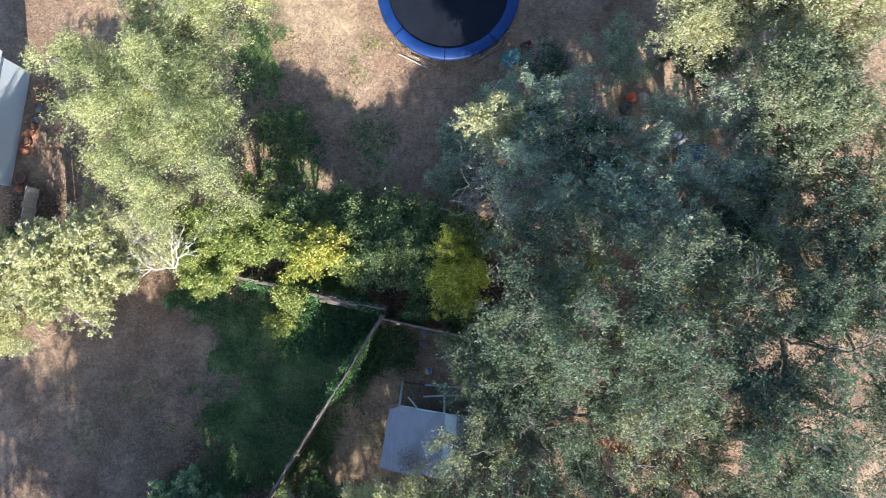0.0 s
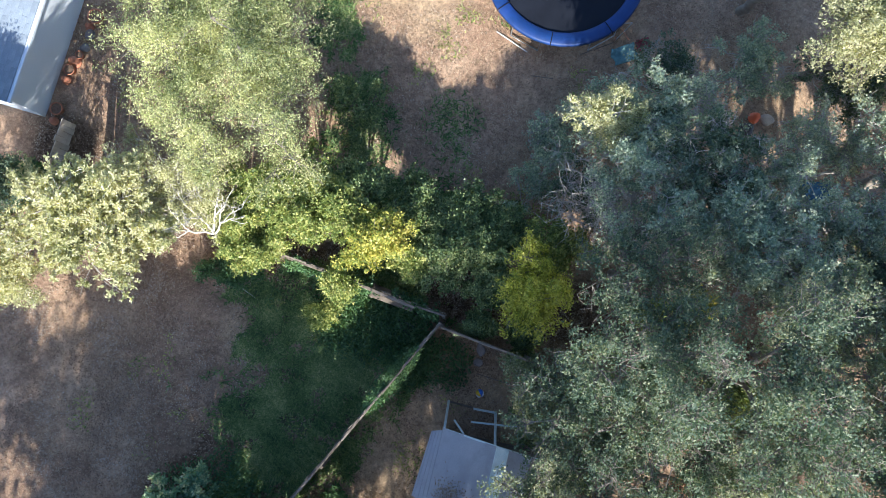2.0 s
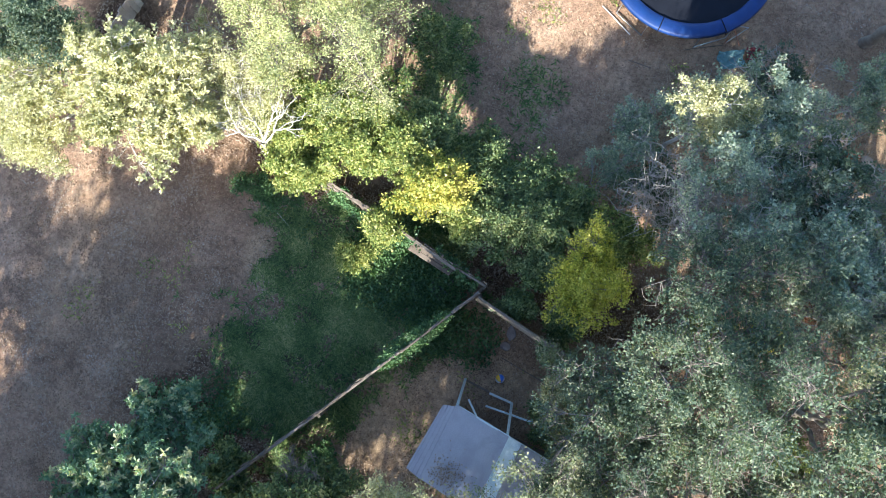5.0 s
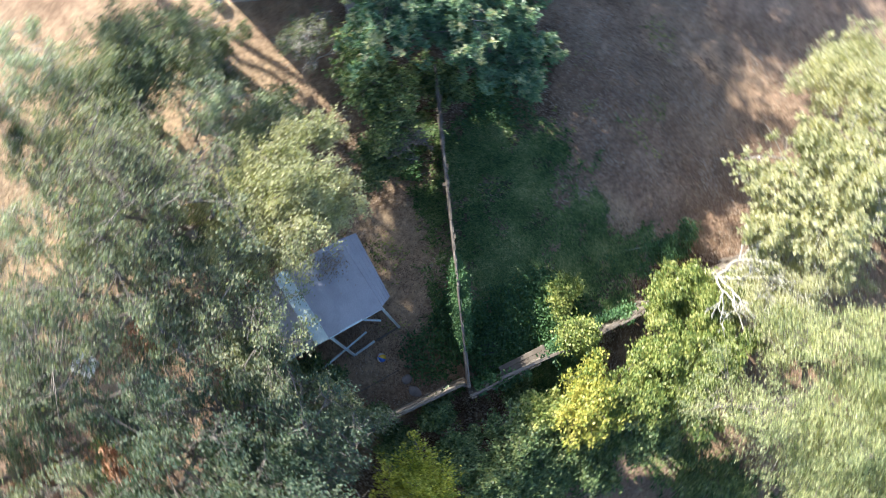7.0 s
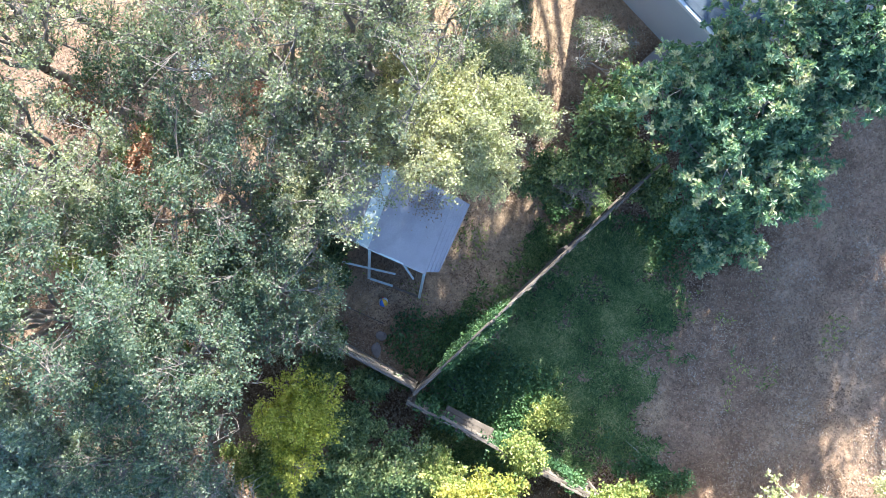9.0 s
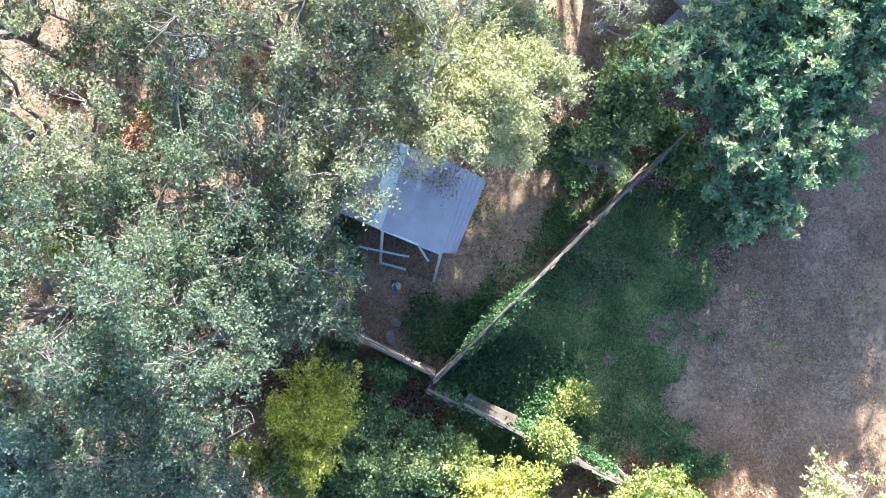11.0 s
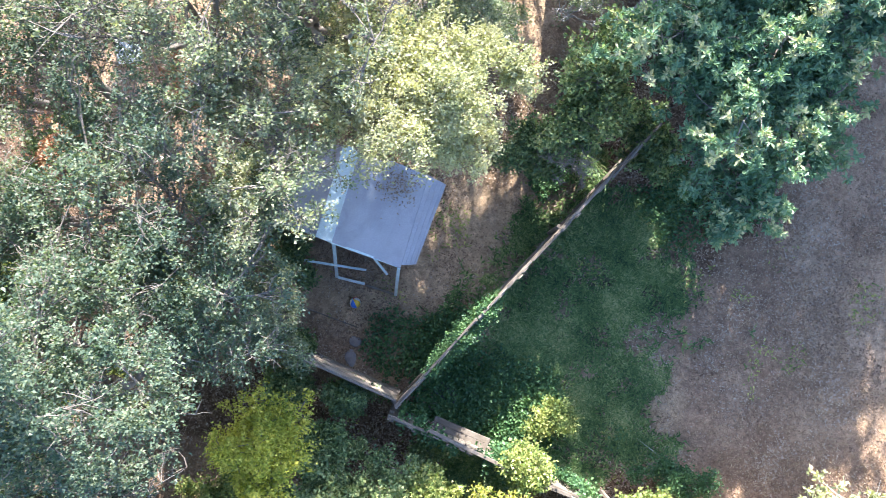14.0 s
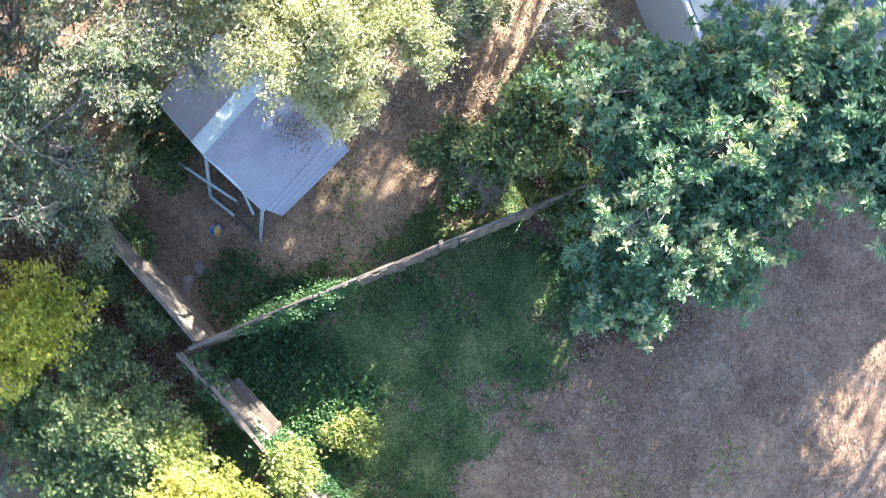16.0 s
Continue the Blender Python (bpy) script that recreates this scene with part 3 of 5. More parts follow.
def sheet(name, top_a, low_a, low_b, top_b, mat, ridges=0, label="", deep=0.012):
    """A roof sheet between four corners, with ribs running down the slope or flat when ridges is 0."""
    n = max(2, ridges * 4)
    ta, la, lb, tb = (np.array(p, float) for p in (top_a, low_a, low_b, top_b))
    t = np.linspace(0, 1, n + 1)[:, None]
    up, lo = ta + (tb - ta) * t, la + (lb - la) * t
    nor = unit(np.cross(la - ta, tb - ta))
    nor = nor if nor[2] > 0 else -nor
    wave = (np.sin(t * ridges * 2 * np.pi) * deep if ridges else t * 0) * nor
    v = np.concatenate([up + wave, lo + wave, up + wave - nor * 0.012, lo + wave - nor * 0.012])
    m = n + 1
    i = np.arange(n)
    f = np.concatenate([np.stack([i, i + m, i + m + 1, i + 1], 1), np.stack([i + 2 * m, i + 2 * m + 1, i + 3 * m + 1, i + 3 * m], 1),
                        np.stack([i, i + 1, i + 2 * m + 1, i + 2 * m], 1), np.stack([i + m, i + 3 * m, i + 3 * m + 1, i + m + 1], 1),
                        np.array([[0, 2 * m, 3 * m, m], [n, n + m, n + 3 * m, n + 2 * m]])])
    return child(name, fast_mesh(name, v, f, mat), coop, label)


for k, (xa, za, xb, zb) in enumerate(((0.46, 1.775, -0.20, 1.60), (-0.19, 1.605, -0.98, 1.43))):
    sheet("roof_sheet", (xa, -3.40 + 0.06 * k, za), (xb, -3.34 + 0.08 * k, zb), (xb - 0.06, -5.22, zb), (xa - 0.06, -5.30, za), METAL, 0, "grey flat roof sheet")
sheet("eave_sheet", (-0.94, -3.31, 1.425), (-1.26, -3.42, 1.26), (-1.44, -5.16, 1.26), (-1.0, -5.24, 1.425), METAL, 0, "ribbed grey sheet along the eave")
for k in range(4):
    tt = (k + 0.5) / 4
    p0 = np.array([-0.95 - 0.32 * tt, -3.33 - 0.09 * tt, 1.428 - 0.162 * tt])
    p1 = np.array([-1.0 - 0.43 * tt, -5.23 + 0.07 * tt, 1.428 - 0.162 * tt])
    tube_part("rib", [[(*p0, 0.007), (*((p0 + p1) / 2), 0.007), (*p1, 0.007)]], METAL, coop, 6)
sheet("roof_sheet", (0.74, -3.44, 1.73), (1.98, -3.62, 1.30), (1.92, -5.3, 1.30), (0.68, -5.32, 1.73), METAL, 0, "grey sheet on the far slope")
sheet("ridge_sheet", (0.78, -3.43, 1.765), (0.44, -3.385, 1.80), (0.38, -5.32, 1.80), (0.72, -5.34, 1.765), MINT, 0, "pale mint painted ridge strip")
for (x, y, sx, sy) in ((-0.9, -4.25, 0.05, 1.6), (1.8, -4.4, 0.05, 1.6), (0.45, -5.1, 2.65, 0.05), (0.45, -3.55, 2.65, 0.05)):
    bm = bmesh.new()
    add_box(bm, (sx, sy, 1.25), pose(x, y, 0.62), 0.004)
    part("wall", bm, DARK_WOOD, coop)


def bar(a, b, w, mat, name, label="", parent=coop):
    """A squared timber from a to b."""
    a, b = Vector(a), Vector(b)
    d = b - a
    bm = bmesh.new()
    add_box(bm, (w, w * 0.7, d.length), None, 0.006)
    o = part(name, bm, mat, parent, label)
    o.matrix_local = Matrix.Translation((a + b) / 2) @ d.to_track_quat("Z", "Y").to_matrix().to_4x4()
    return o


bar((-0.98, -3.28, 1.40), (0.46, -3.40, 1.75), 0.05, MINT, "beam", "pale painted beam under the roof edge")
bar((0.44, -3.40, 1.74), (1.95, -3.60, 1.28), 0.045, MINT, "beam")
bar((-0.95, -3.25, 1.40), (-0.95, -2.70, -0.05), 0.065, MINT, "leg", "splayed pale painted leg")
bar((0.40, -3.38, 1.72), (0.39, -2.74, -0.05), 0.065, MINT, "leg", "splayed pale painted leg")
bar((1.12, -2.92, 0.72), (-0.26, -3.06, 0.68), 0.05, MINT, "cross_bar", "pale painted cross bar")
bar((-0.42, -3.32, 1.38), (-0.72, -3.08, 0.85), 0.05, MINT, "brace")
bar((0.36, -2.76, 0.05), (-0.24, -2.77, 0.05), 0.06, MINT, "ground_rail", "flaking painted rail on the ground")
bar((-0.26, -2.75, 0.04), (-0.92, -2.72, 0.04), 0.05, WOOD, "ground_rail")
tagged(coop, "small coop with grey sheet roof and mint-painted splayed frame", "coop")

# ---- trampoline ----
tramp = empty("trampoline", (-0.22, 9.78, 0))
BLUE = surface("blue_vinyl", (0.002, 0.022, 0.115), (0.005, 0.038, 0.17), 2.0, 60.0, 0.6, bump=0.1, stain=(0.01, 0.04, 0.2))
MAT = surface("black_mat", (0.006, 0.008, 0.014), (0.012, 0.015, 0.024), 1.2, 120.0, 0.85, bump=0.1)
MAT.node_tree.nodes["Principled BSDF"].inputs["Specular IOR Level"].default_value = 0.2
STEEL = surface("galvanised_steel", (0.45, 0.46, 0.47), (0.58, 0.59, 0.60), 4.0, 60.0, 0.35, 0.8, 0.1)
rings = [(0.0, 0.845), (0.9, 0.848), (1.6, 0.856), (1.93, 0.872)]
ang = np.linspace(0, 2 * np.pi, 73)[:-1]
v = np.array([[r * math.cos(t), r * math.sin(t), z] for r, z in rings for t in ang])
f = np.array([[a * 72 + b, a * 72 + (b + 1) % 72, (a + 1) * 72 + (b + 1) % 72, (a + 1) * 72 + b] for a in range(3) for b in range(72)])
child("mat", fast_mesh("mat", v, f, MAT, True), tramp, "black woven jumping mat")
prof = [(1.90, 0.895), (1.93, 0.925), (2.08, 0.935), (2.22, 0.925), (2.265, 0.895), (2.275, 0.80), (2.255, 0.80), (2.245, 0.885), (1.93, 0.885)]
np_ = len(prof)
for k in range(8):
    t = np.linspace(k * np.pi / 4 + 0.006, (k + 1) * np.pi / 4 - 0.006, 13)
    wob = 0.006 * np.sin(t * 23 + k)
    v = np.array([[(r + 0.4 * w) * math.cos(a), (r + 0.4 * w) * math.sin(a), z + w] for a, w in zip(t, wob) for r, z in prof])
    f = np.array([[i * np_ + j, i * np_ + (j + 1) % np_, (i + 1) * np_ + (j + 1) % np_, (i + 1) * np_ + j] for i in range(12) for j in range(np_)])
    child("pad", fast_mesh("pad", v, f, BLUE, True), tramp, "blue vinyl pad segment")
    a0 = k * np.pi / 4
    tube_part("strap", [[(r * math.cos(a0), r * math.sin(a0), z, 0.014) for r, z in ((1.88, 0.89), (1.95, 0.935), (2.1, 0.945), (2.27, 0.92), (2.30, 0.82))]], MAT, tramp, 5)
tube_part("frame_ring", [[(2.2 * math.cos(a), 2.2 * math.sin(a), 0.85, 0.024) for a in np.linspace(0, 2 * np.pi, 73)]], STEEL, tramp, 8)
for k in range(6):
    a0, w = k * np.pi / 3 + 0.2, 0.2
    pts = [(2.2 * math.cos(a0 - w), 2.2 * math.sin(a0 - w), 0.85), (2.24 * math.cos(a0 - w), 2.24 * math.sin(a0 - w), 0.03),
           (2.24 * math.cos(a0 + w), 2.24 * math.sin(a0 + w), 0.03), (2.2 * math.cos(a0 + w), 2.2 * math.sin(a0 + w), 0.85)]
    tube_part("leg", [[(*p, 0.02) for p in pts]], STEEL, tramp, 7)
for k, (r, a0) in enumerate(((0.12, 0.3), (0.05, 2.0))):
    bm = bmesh.new()
    add_box(bm, (0.30 - 0.12 * k, 0.035, 0.004), pose(r * math.cos(a0), r * math.sin(a0), 0.853, 0, 0, 20 + 8 * k))
    part("mark", bm, TRIM, tramp, "faded pale printed mark")
tagged(tramp, "round trampoline with blue pad and black mat", "trampoline")


def pole(name, label, a, b, r, mat):
    a, b = np.array(a, float), np.array(b, float)
    o = empty(name, a)
    d = b - a
    tube_part("shaft", [[(0, 0, 0, r), (*(d * 0.5 + [0, 0, 0.006]), r), (*d, r * 0.95)]], mat, o, 7)
    for q in ((0, 0, 0), d):
        e = np.array(q)
        u = unit(d)
        tube_part("end_cap", [[(*(e - u * 0.012), r * 1.12), (*(e + u * 0.03), r * 1.12)]], mat, o, 7)
    return tagged(o, label, "pole")


def gz(x, y, up=0.0):
    return float(ground_z(np.array([x]), np.array([y]))[0]) + up


for (ax_, ay_, bx_, by_), lab, mt in (((-1.74, 7.87, -0.80, 7.47), "thin white metal pole lying by the trampoline", TRIM), ((0.74, 7.70, 1.56, 8.22), "thin pale pole lying under the trampoline edge", CAP),
                                      ((-0.51, 6.80, 0.07, 6.84), "short pale yellow stick on dry ground", CAP), ((0.91, -1.94, -0.30, -1.82), "thin weathered pole on the coop yard soil", WOOD),
                                      ((-7.26, -0.85, -6.77, -1.06), "bleached broken stick on the dry yard", PALE_BARK)):
    pole("pole", lab, (ax_, ay_, gz(ax_, ay_, 0.03)), (bx_, by_, gz(bx_, by_, 0.03)), 0.013, mt)

# Thin black line up the roof slope, built as a tube.
BLACK_LINE = surface("black_line", (0.015, 0.015, 0.018), (0.03, 0.03, 0.035), 5.0, 60.0, 0.6, bump=0.1)
cable = empty("roof_line", (-2.12, -12.27, 0), 180 - 29.4)
tube_part("cable", [[(1.9, -0.06, 2.70, 0.02), (1.75, 0.45, 2.86, 0.02), (1.35, 1.4, 3.15, 0.02), (1.1, 2.6, 3.52, 0.02), (0.9, 4.0, 3.94, 0.02)]], BLACK_LINE, cable, 7)
tagged(cable, "thin black line across the grey shingle roof", "cable")

# ---- small things ----
def plastic(name, c, rough=0.4):
    return surface(name, tuple(v * 0.85 for v in c), tuple(min(1, v * 1.1) for v in c), 3.0, 60.0, rough, bump=0.1)


def ball(at, r):
    o = empty("beach_ball", at)
    cols = [plastic("ball_white", (0.75, 0.75, 0.75)), plastic("ball_blue", (0.08, 0.2, 0.7)), plastic("ball_yellow", (0.75, 0.5, 0.05)), plastic("ball_white_b", (0.75, 0.76, 0.78)),
            plastic("ball_red", (0.5, 0.06, 0.12)), plastic("ball_sky", (0.2, 0.45, 0.75))]
    for k in range(6):
        a = np.linspace(k * np.pi / 3, (k + 1) * np.pi / 3, 6)
        b = np.linspace(-np.pi / 2, np.pi / 2, 11)
        v = np.array([[r * math.cos(e) * math.cos(t), r * math.cos(e) * math.sin(t), r + r * math.sin(e)] for t in a for e in b])
        f = np.array([[i * 11 + j, (i + 1) * 11 + j, (i + 1) * 11 + j + 1, i * 11 + j + 1] for i in range(5) for j in range(10)])
        child("gore", fast_mesh("gore", v, f, cols[k], True), o)
    o.matrix_world = pose(*at, 38, 20, 15)
    return tagged(o, "small multicoloured ball on coop yard soil", "ball")


ball((-0.2, -2.26, gz(-0.2, -2.26, 0.02)), 0.12)

STONE = surface("pale_stone", (0.19, 0.165, 0.155), (0.29, 0.26, 0.245), 4.0, 40.0, 0.85, stain=(0.22, 0.2, 0.19))

SUNLIT_GROUND = surface("sunlit_sand", (0.38, 0.30, 0.23), (0.52, 0.43, 0.34), 4.0, 40.0, 0.9)


def stone(name, label, x, y, size, turn=0.0, seed=1, mat=None, category="stone", up=0.0):
    rng = np.random.default_rng(seed)
    bm = bmesh.new()
    bmesh.ops.create_icosphere(bm, subdivisions=3, radius=0.5)
    off = Vector(rng.uniform(-9, 9, 3))
    for v in bm.verts:
        d = 1 + 0.28 * noise.noise(v.co * 2.2 + off) + 0.10 * noise.noise(v.co * 6 + off)
        v.co = Vector((v.co.x * size[0], v.co.y * size[1], max(v.co.z, -0.3) * size[2])) * d
    o = part(name, bm, mat or STONE, None)
    o.matrix_world = pose(x, y, gz(x, y, size[2] * 0.22 + up), 0, 0, turn)
    for pl in o.data.polygons:
        pl.use_smooth = True
    return tagged(o, label, category)


stone("stepping_stone", "flat pinkish-grey stone on dark coop soil", -0.37, -1.14, (0.24, 0.38, 0.07), 25, 3)
stone("stepping_stone", "flat pale grey stone on dark coop soil", -0.36, -1.50, (0.26, 0.22, 0.07), 5, 4)
stone("stepping_stone", "flat grey stone at the fence corner", -2.35, -0.62, (0.22, 0.3, 0.1), 40, 5)
stone("rock", "pale rock beside the garden house pots", -13.20, 5.38, (0.28, 0.34, 0.24), 0, 6)
stone("rock", "white rock beside terracotta pots", -13.26, 4.98, (0.28, 0.26, 0.2), 30, 7)
# The next two are added mounds for sunlit spots of bare ground.
stone("rock", "low sandy mound standing in for sunlit ground", 6.3, 6.9, (0.42, 0.34, 0.12), 10, 8, SUNLIT_GROUND)
stone("rock", "flat sandy mound in place of sunlit ground under shrubs", 5.68, 6.1, (0.4, 0.3, 0.1), 50, 9, SUNLIT_GROUND)

TERRA = surface("terracotta", (0.36, 0.13, 0.07), (0.52, 0.22, 0.12), 5.0, 50.0, 0.8, stain=(0.5, 0.36, 0.28))
EARTH = surface("potting_soil", (0.13, 0.08, 0.05), (0.24, 0.16, 0.11), 20.0, 90.0, 0.95)


def pot(label, x, y, r, h, mat, over=False):
    o = empty("flower_pot", (x, y, gz(x, y)))
    prof_ = [(0.0, 0.0), (r * 0.68, 0.0), (r * 0.92, h * 0.8), (r, h * 0.8), (r * 1.02, h), (r * 0.88, h), (r * 0.84, h * 0.82)]
    t = np.linspace(0, 2 * np.pi, 25)[:-1]
    v = np.array([[q * math.cos(a), q * math.sin(a), z] for q, z in prof_ for a in t])
    f = np.array([[i * 24 + j, i * 24 + (j + 1) % 24, (i + 1) * 24 + (j + 1) % 24, (i + 1) * 24 + j] for i in range(len(prof_) - 1) for j in range(24)])
    child("body", fast_mesh("body", v, f, mat, True), o)
    bm = bmesh.new()
    bmesh.ops.create_circle(bm, cap_ends=True, radius=r * 0.85, segments=24, matrix=pose(0, 0, h * 0.88))
    part("soil", bm, EARTH, o, "dry brown potting soil")
    o.matrix_world = pose(x, y, gz(x, y, h + 0.01), 180, 0, 0) if over else pose(x, y, gz(x, y, 0.01))
    return tagged(o, label, "pot", "pots beside the garden house")


for k, (x, y, r, h) in enumerate(((-13.06, 5.88, 0.22, 0.30), (-13.42, 4.52, 0.17, 0.28), (-13.46, 4.24, 0.16, 0.26), (-13.55, 3.95, 0.13, 0.22), (-13.54, 3.06, 0.18, 0.26), (-13.62, 2.72, 0.12, 0.2), (-13.30, 4.72, 0.12, 0.2), (-13.26, 5.60, 0.12, 0.18))):
    pot("terracotta flower pot upside down beside the wall" if k % 2 else "terracotta flower pot with dry soil beside the wall", x, y, r, h, TERRA, k % 2 == 1)


def tarp(label, x, y, w, d, turn, mat, seed):
    rng_off = Vector((seed * 3.1, seed * 1.7, 0))
    n_ = 28
    u, w_ = np.meshgrid(np.linspace(-0.5, 0.5, n_), np.linspace(-0.5, 0.5, n_), indexing="ij")
    z = np.array([[0.09 * noise.noise(Vector((a * 4, b * 4, 0)) + rng_off) + 0.04 * noise.noise(Vector((a * 11, b * 11, 0)) + rng_off) for b in w_[0]] for a in u[:, 0]])
    edge = 1 + 0.1 * np.sin(w_ * 9 + seed) * np.sign(u)
    v = np.stack([u * w * edge, w_ * d, 0.10 + z], -1).reshape(-1, 3)
    i, j = np.meshgrid(np.arange(n_ - 1), np.arange(n_ - 1), indexing="ij")
    g = i * n_ + j
    f = np.stack([g, g + n_, g + n_ + 1, g + 1], -1).reshape(-1, 4)
    o = new("tarp", fast_mesh("tarp", v, f, mat, True))
    m = o.modifiers.new("thick", "SOLIDIFY")
    m.thickness = 0.01
    o.matrix_world = pose(x, y, gz(x, y, -0.02), 0, 0, turn)
    return tagged(o, label, "tarp")


tarp("crumpled blue tarp on bare ground under oaks", 8.0, 5.05, 0.95, 0.75, 10, plastic("tarp_blue", (0.06, 0.15, 0.24), 0.6), 1)
tarp("crumpled white plastic sheet on bare ground", 7.45, 5.65, 0.6, 0.5, 40, plastic("tarp_white", (0.62, 0.64, 0.66), 0.5), 2)
tarp("white plastic sheet caught under oak limbs", 6.2, -6.45, 0.55, 0.62, 25, plastic("sheet_white", (0.75, 0.75, 0.74), 0.5), 3)


def crate(name, label, x, y, size, turn, mat, category):
    """An open tub with thick walls and a rim."""
    o = empty(name, (x, y, gz(x, y)), turn)
    w, d, h = size
    for sx, sy, px, py, nm in ((w, 0.02, 0, d / 2, "side"), (w, 0.02, 0, -d / 2, "side"), (0.02, d - 0.024, w / 2 - 0.01, 0, "side"), (0.02, d - 0.024, -w / 2 + 0.01, 0, "side")):
        bm = bmesh.new()
        add_box(bm, (sx, sy, h), pose(px, py, h / 2 + 0.02), 0.004)
        part(nm, bm, mat, o)
    bm = bmesh.new()
    add_box(bm, (w - 0.05, d - 0.03, 0.02), pose(0, 0, 0.05))
    part("base", bm, mat, o)
    for sx, sy, px, py in ((w + 0.04, 0.035, 0, d / 2 + 0.01), (w + 0.04, 0.035, 0, -d / 2 - 0.01), (0.035, d - 0.02, w / 2 + 0.005, 0), (0.035, d - 0.02, -w / 2 - 0.005, 0)):
        bm = bmesh.new()
        add_box(bm, (sx, sy, 0.02), pose(px, py, h + 0.03), 0.004)
        part("rim", bm, mat, o)
    return tagged(o, label, category)


tarp("faded teal plastic sheet by the trampoline", 1.95, 7.95, 0.7, 0.48, 30, plastic("teal", (0.16, 0.29, 0.29), 0.7), 4)
crate("plastic_tub", "blue plastic tub at the house corner", -1.82, -12.5, (0.26, 0.24, 0.22), 60, plastic("tub_blue", (0.03, 0.07, 0.28), 0.5), "tub")
crate("plastic_tub", "black plastic tray in ivy at the fence", -2.55, -0.95, (0.5, 0.22, 0.08), -20, plastic("tray_black", (0.03, 0.03, 0.04), 0.4), "tray")
pot("bright orange-red bucket on bare soil", 5.92, 6.88, 0.16, 0.26, plastic("orange", (0.75, 0.14, 0.04)), True)
pot("dark round pot under thin shrubs", 5.75, 6.5, 0.2, 0.28, plastic("dark_pot", (0.05, 0.04, 0.04)), True)
crate("plastic_tub", "dark red plastic tub by the trampoline", 2.42, 8.32, (0.34, 0.26, 0.16), 25, plastic("tub_red", (0.24, 0.03, 0.04), 0.5), "tub")
frond = empty("palm_frond", (5.45, 8.75, gz(5.45, 8.75, 0.05)), 10)
tube_part("stem", [[(-0.45, -0.04, 0.02, 0.018), (0.0, 0.0, 0.05, 0.015), (0.35, 0.02, 0.06, 0.01)]], STRAW, frond, 6)
for k in range(22):
    ang_f = radians(-75 + 150 * k / 21)
    u_f, n_f = np.array([math.cos(ang_f), math.sin(ang_f), 0.0]), np.array([-math.sin(ang_f), math.cos(ang_f), 0.0])
    ln_f = 0.62 + 0.10 * math.sin(k * 2.3)
    rib = np.array([0.0, 0.0, 0.05]) + np.outer(np.linspace(0.05, 1, 5), u_f * ln_f) + np.outer(np.array([0.02, 0.05, 0.06, 0.03, -0.02]) * (1 + 0.4 * math.sin(k * 1.7)), [0, 0, 1])
    half = np.array([0.008, 0.02, 0.022, 0.014, 0.002])[:, None] * n_f
    up_f = np.array([0, 0, 0.008])
    vf = np.concatenate([rib - half, rib + up_f, rib + half])
    ff = np.array([[i + 5 * j, i + 1 + 5 * j, i + 6 + 5 * j, i + 5 + 5 * j] for i in range(4) for j in range(2)])
    child("leaflet", fast_mesh("leaflet", vf, ff, STRAW), frond)
tagged(frond, "dry straw-coloured palm frond on bare ground", "frond")
frame_o = empty("folding_frame", (1.78, 8.5, 0), 15)
for k, (a, b) in enumerate((((-0.2, -0.15, 0.0), (0.2, 0.15, 0.55)), ((0.2, -0.15, 0.0), (-0.2, 0.15, 0.55)), ((-0.2, 0.15, 0.55), (0.2, 0.15, 0.55)), ((-0.2, -0.15, 0.02), (-0.28, -0.2, 0.5)))):
    tube_part("tube", [[(*a, 0.014), (*((np.array(a) + b) / 2), 0.014), (*b, 0.014)]], TERRA if k % 2 else STEEL, frame_o, 7)
tagged(frame_o, "rusty folding tube frame beside the trampoline", "frame")

# ---- trees and shrubs ----
tree("tree", "feathery grey-green tree with a broad sunlit crown", "tree", (-8.0, 5.2), (-8.3, 5.3, 3.4), (3.2, 3.5, 1.8), 120, 100000, (0.066, 0.03), FINE, seed=11, trunk=0.2, lobe_r=0.22, reach=0.5, clump=0.065)
tree("tree", "feathery grey-green tree at the yard edge", "tree", (-6.6, 9.2), (-6.8, 9.0, 3.2), (2.4, 1.8, 1.5), 40, 30000, (0.079, 0.036), FINE, seed=14, trunk=0.16, reach=0.5)
tree("tree", "pale cream-green tree with bare white branches", "tree", (-9.8, 0.8), (-10.8, 0.3, 3.0), (3.0, 1.65, 1.1), 66, 36000, (0.105, 0.05), CREAM, PALE_BARK, seed=12, trunk=0.13, lobe_r=0.28, rosette=9, flat=0.6)
tree("tree", "thin pale tree with bare white branches", "tree", (-8.6, 1.4), (-8.9, 1.5, 2.8), (1.9, 1.4, 1.0), 40, 24000, (0.065, 0.035), CREAM, PALE_BARK, seed=15, trunk=0.10, bare=0.35, lobe_r=0.24)
rng_b = np.random.default_rng(13)
bare_tree = empty("bare_tree", (-7.62, 0.15, 0))


def fork_limbs(start, way, length, radius, depth):
    """Smooth limbs that fork three times, each a part of the bare tree."""
    way = unit(np.array(way, float))
    end = np.array(start) + way * length
    path = curve(rng_b, start, end, radius, radius * 0.66, 6, 0.28)
    tube_part("limb" if depth > 1 else "branch", [path], PALE_BARK, bare_tree, 7)
    if depth < 4:
        for _ in range(3):
            spread = unit(way + rng_b.normal(size=3) * 0.5 + [-0.04, 0.10, 0.12])
            fork_limbs(path[-1][:3], spread, length * rng_b.uniform(0.5, 0.75), radius * 0.6, depth + 1)


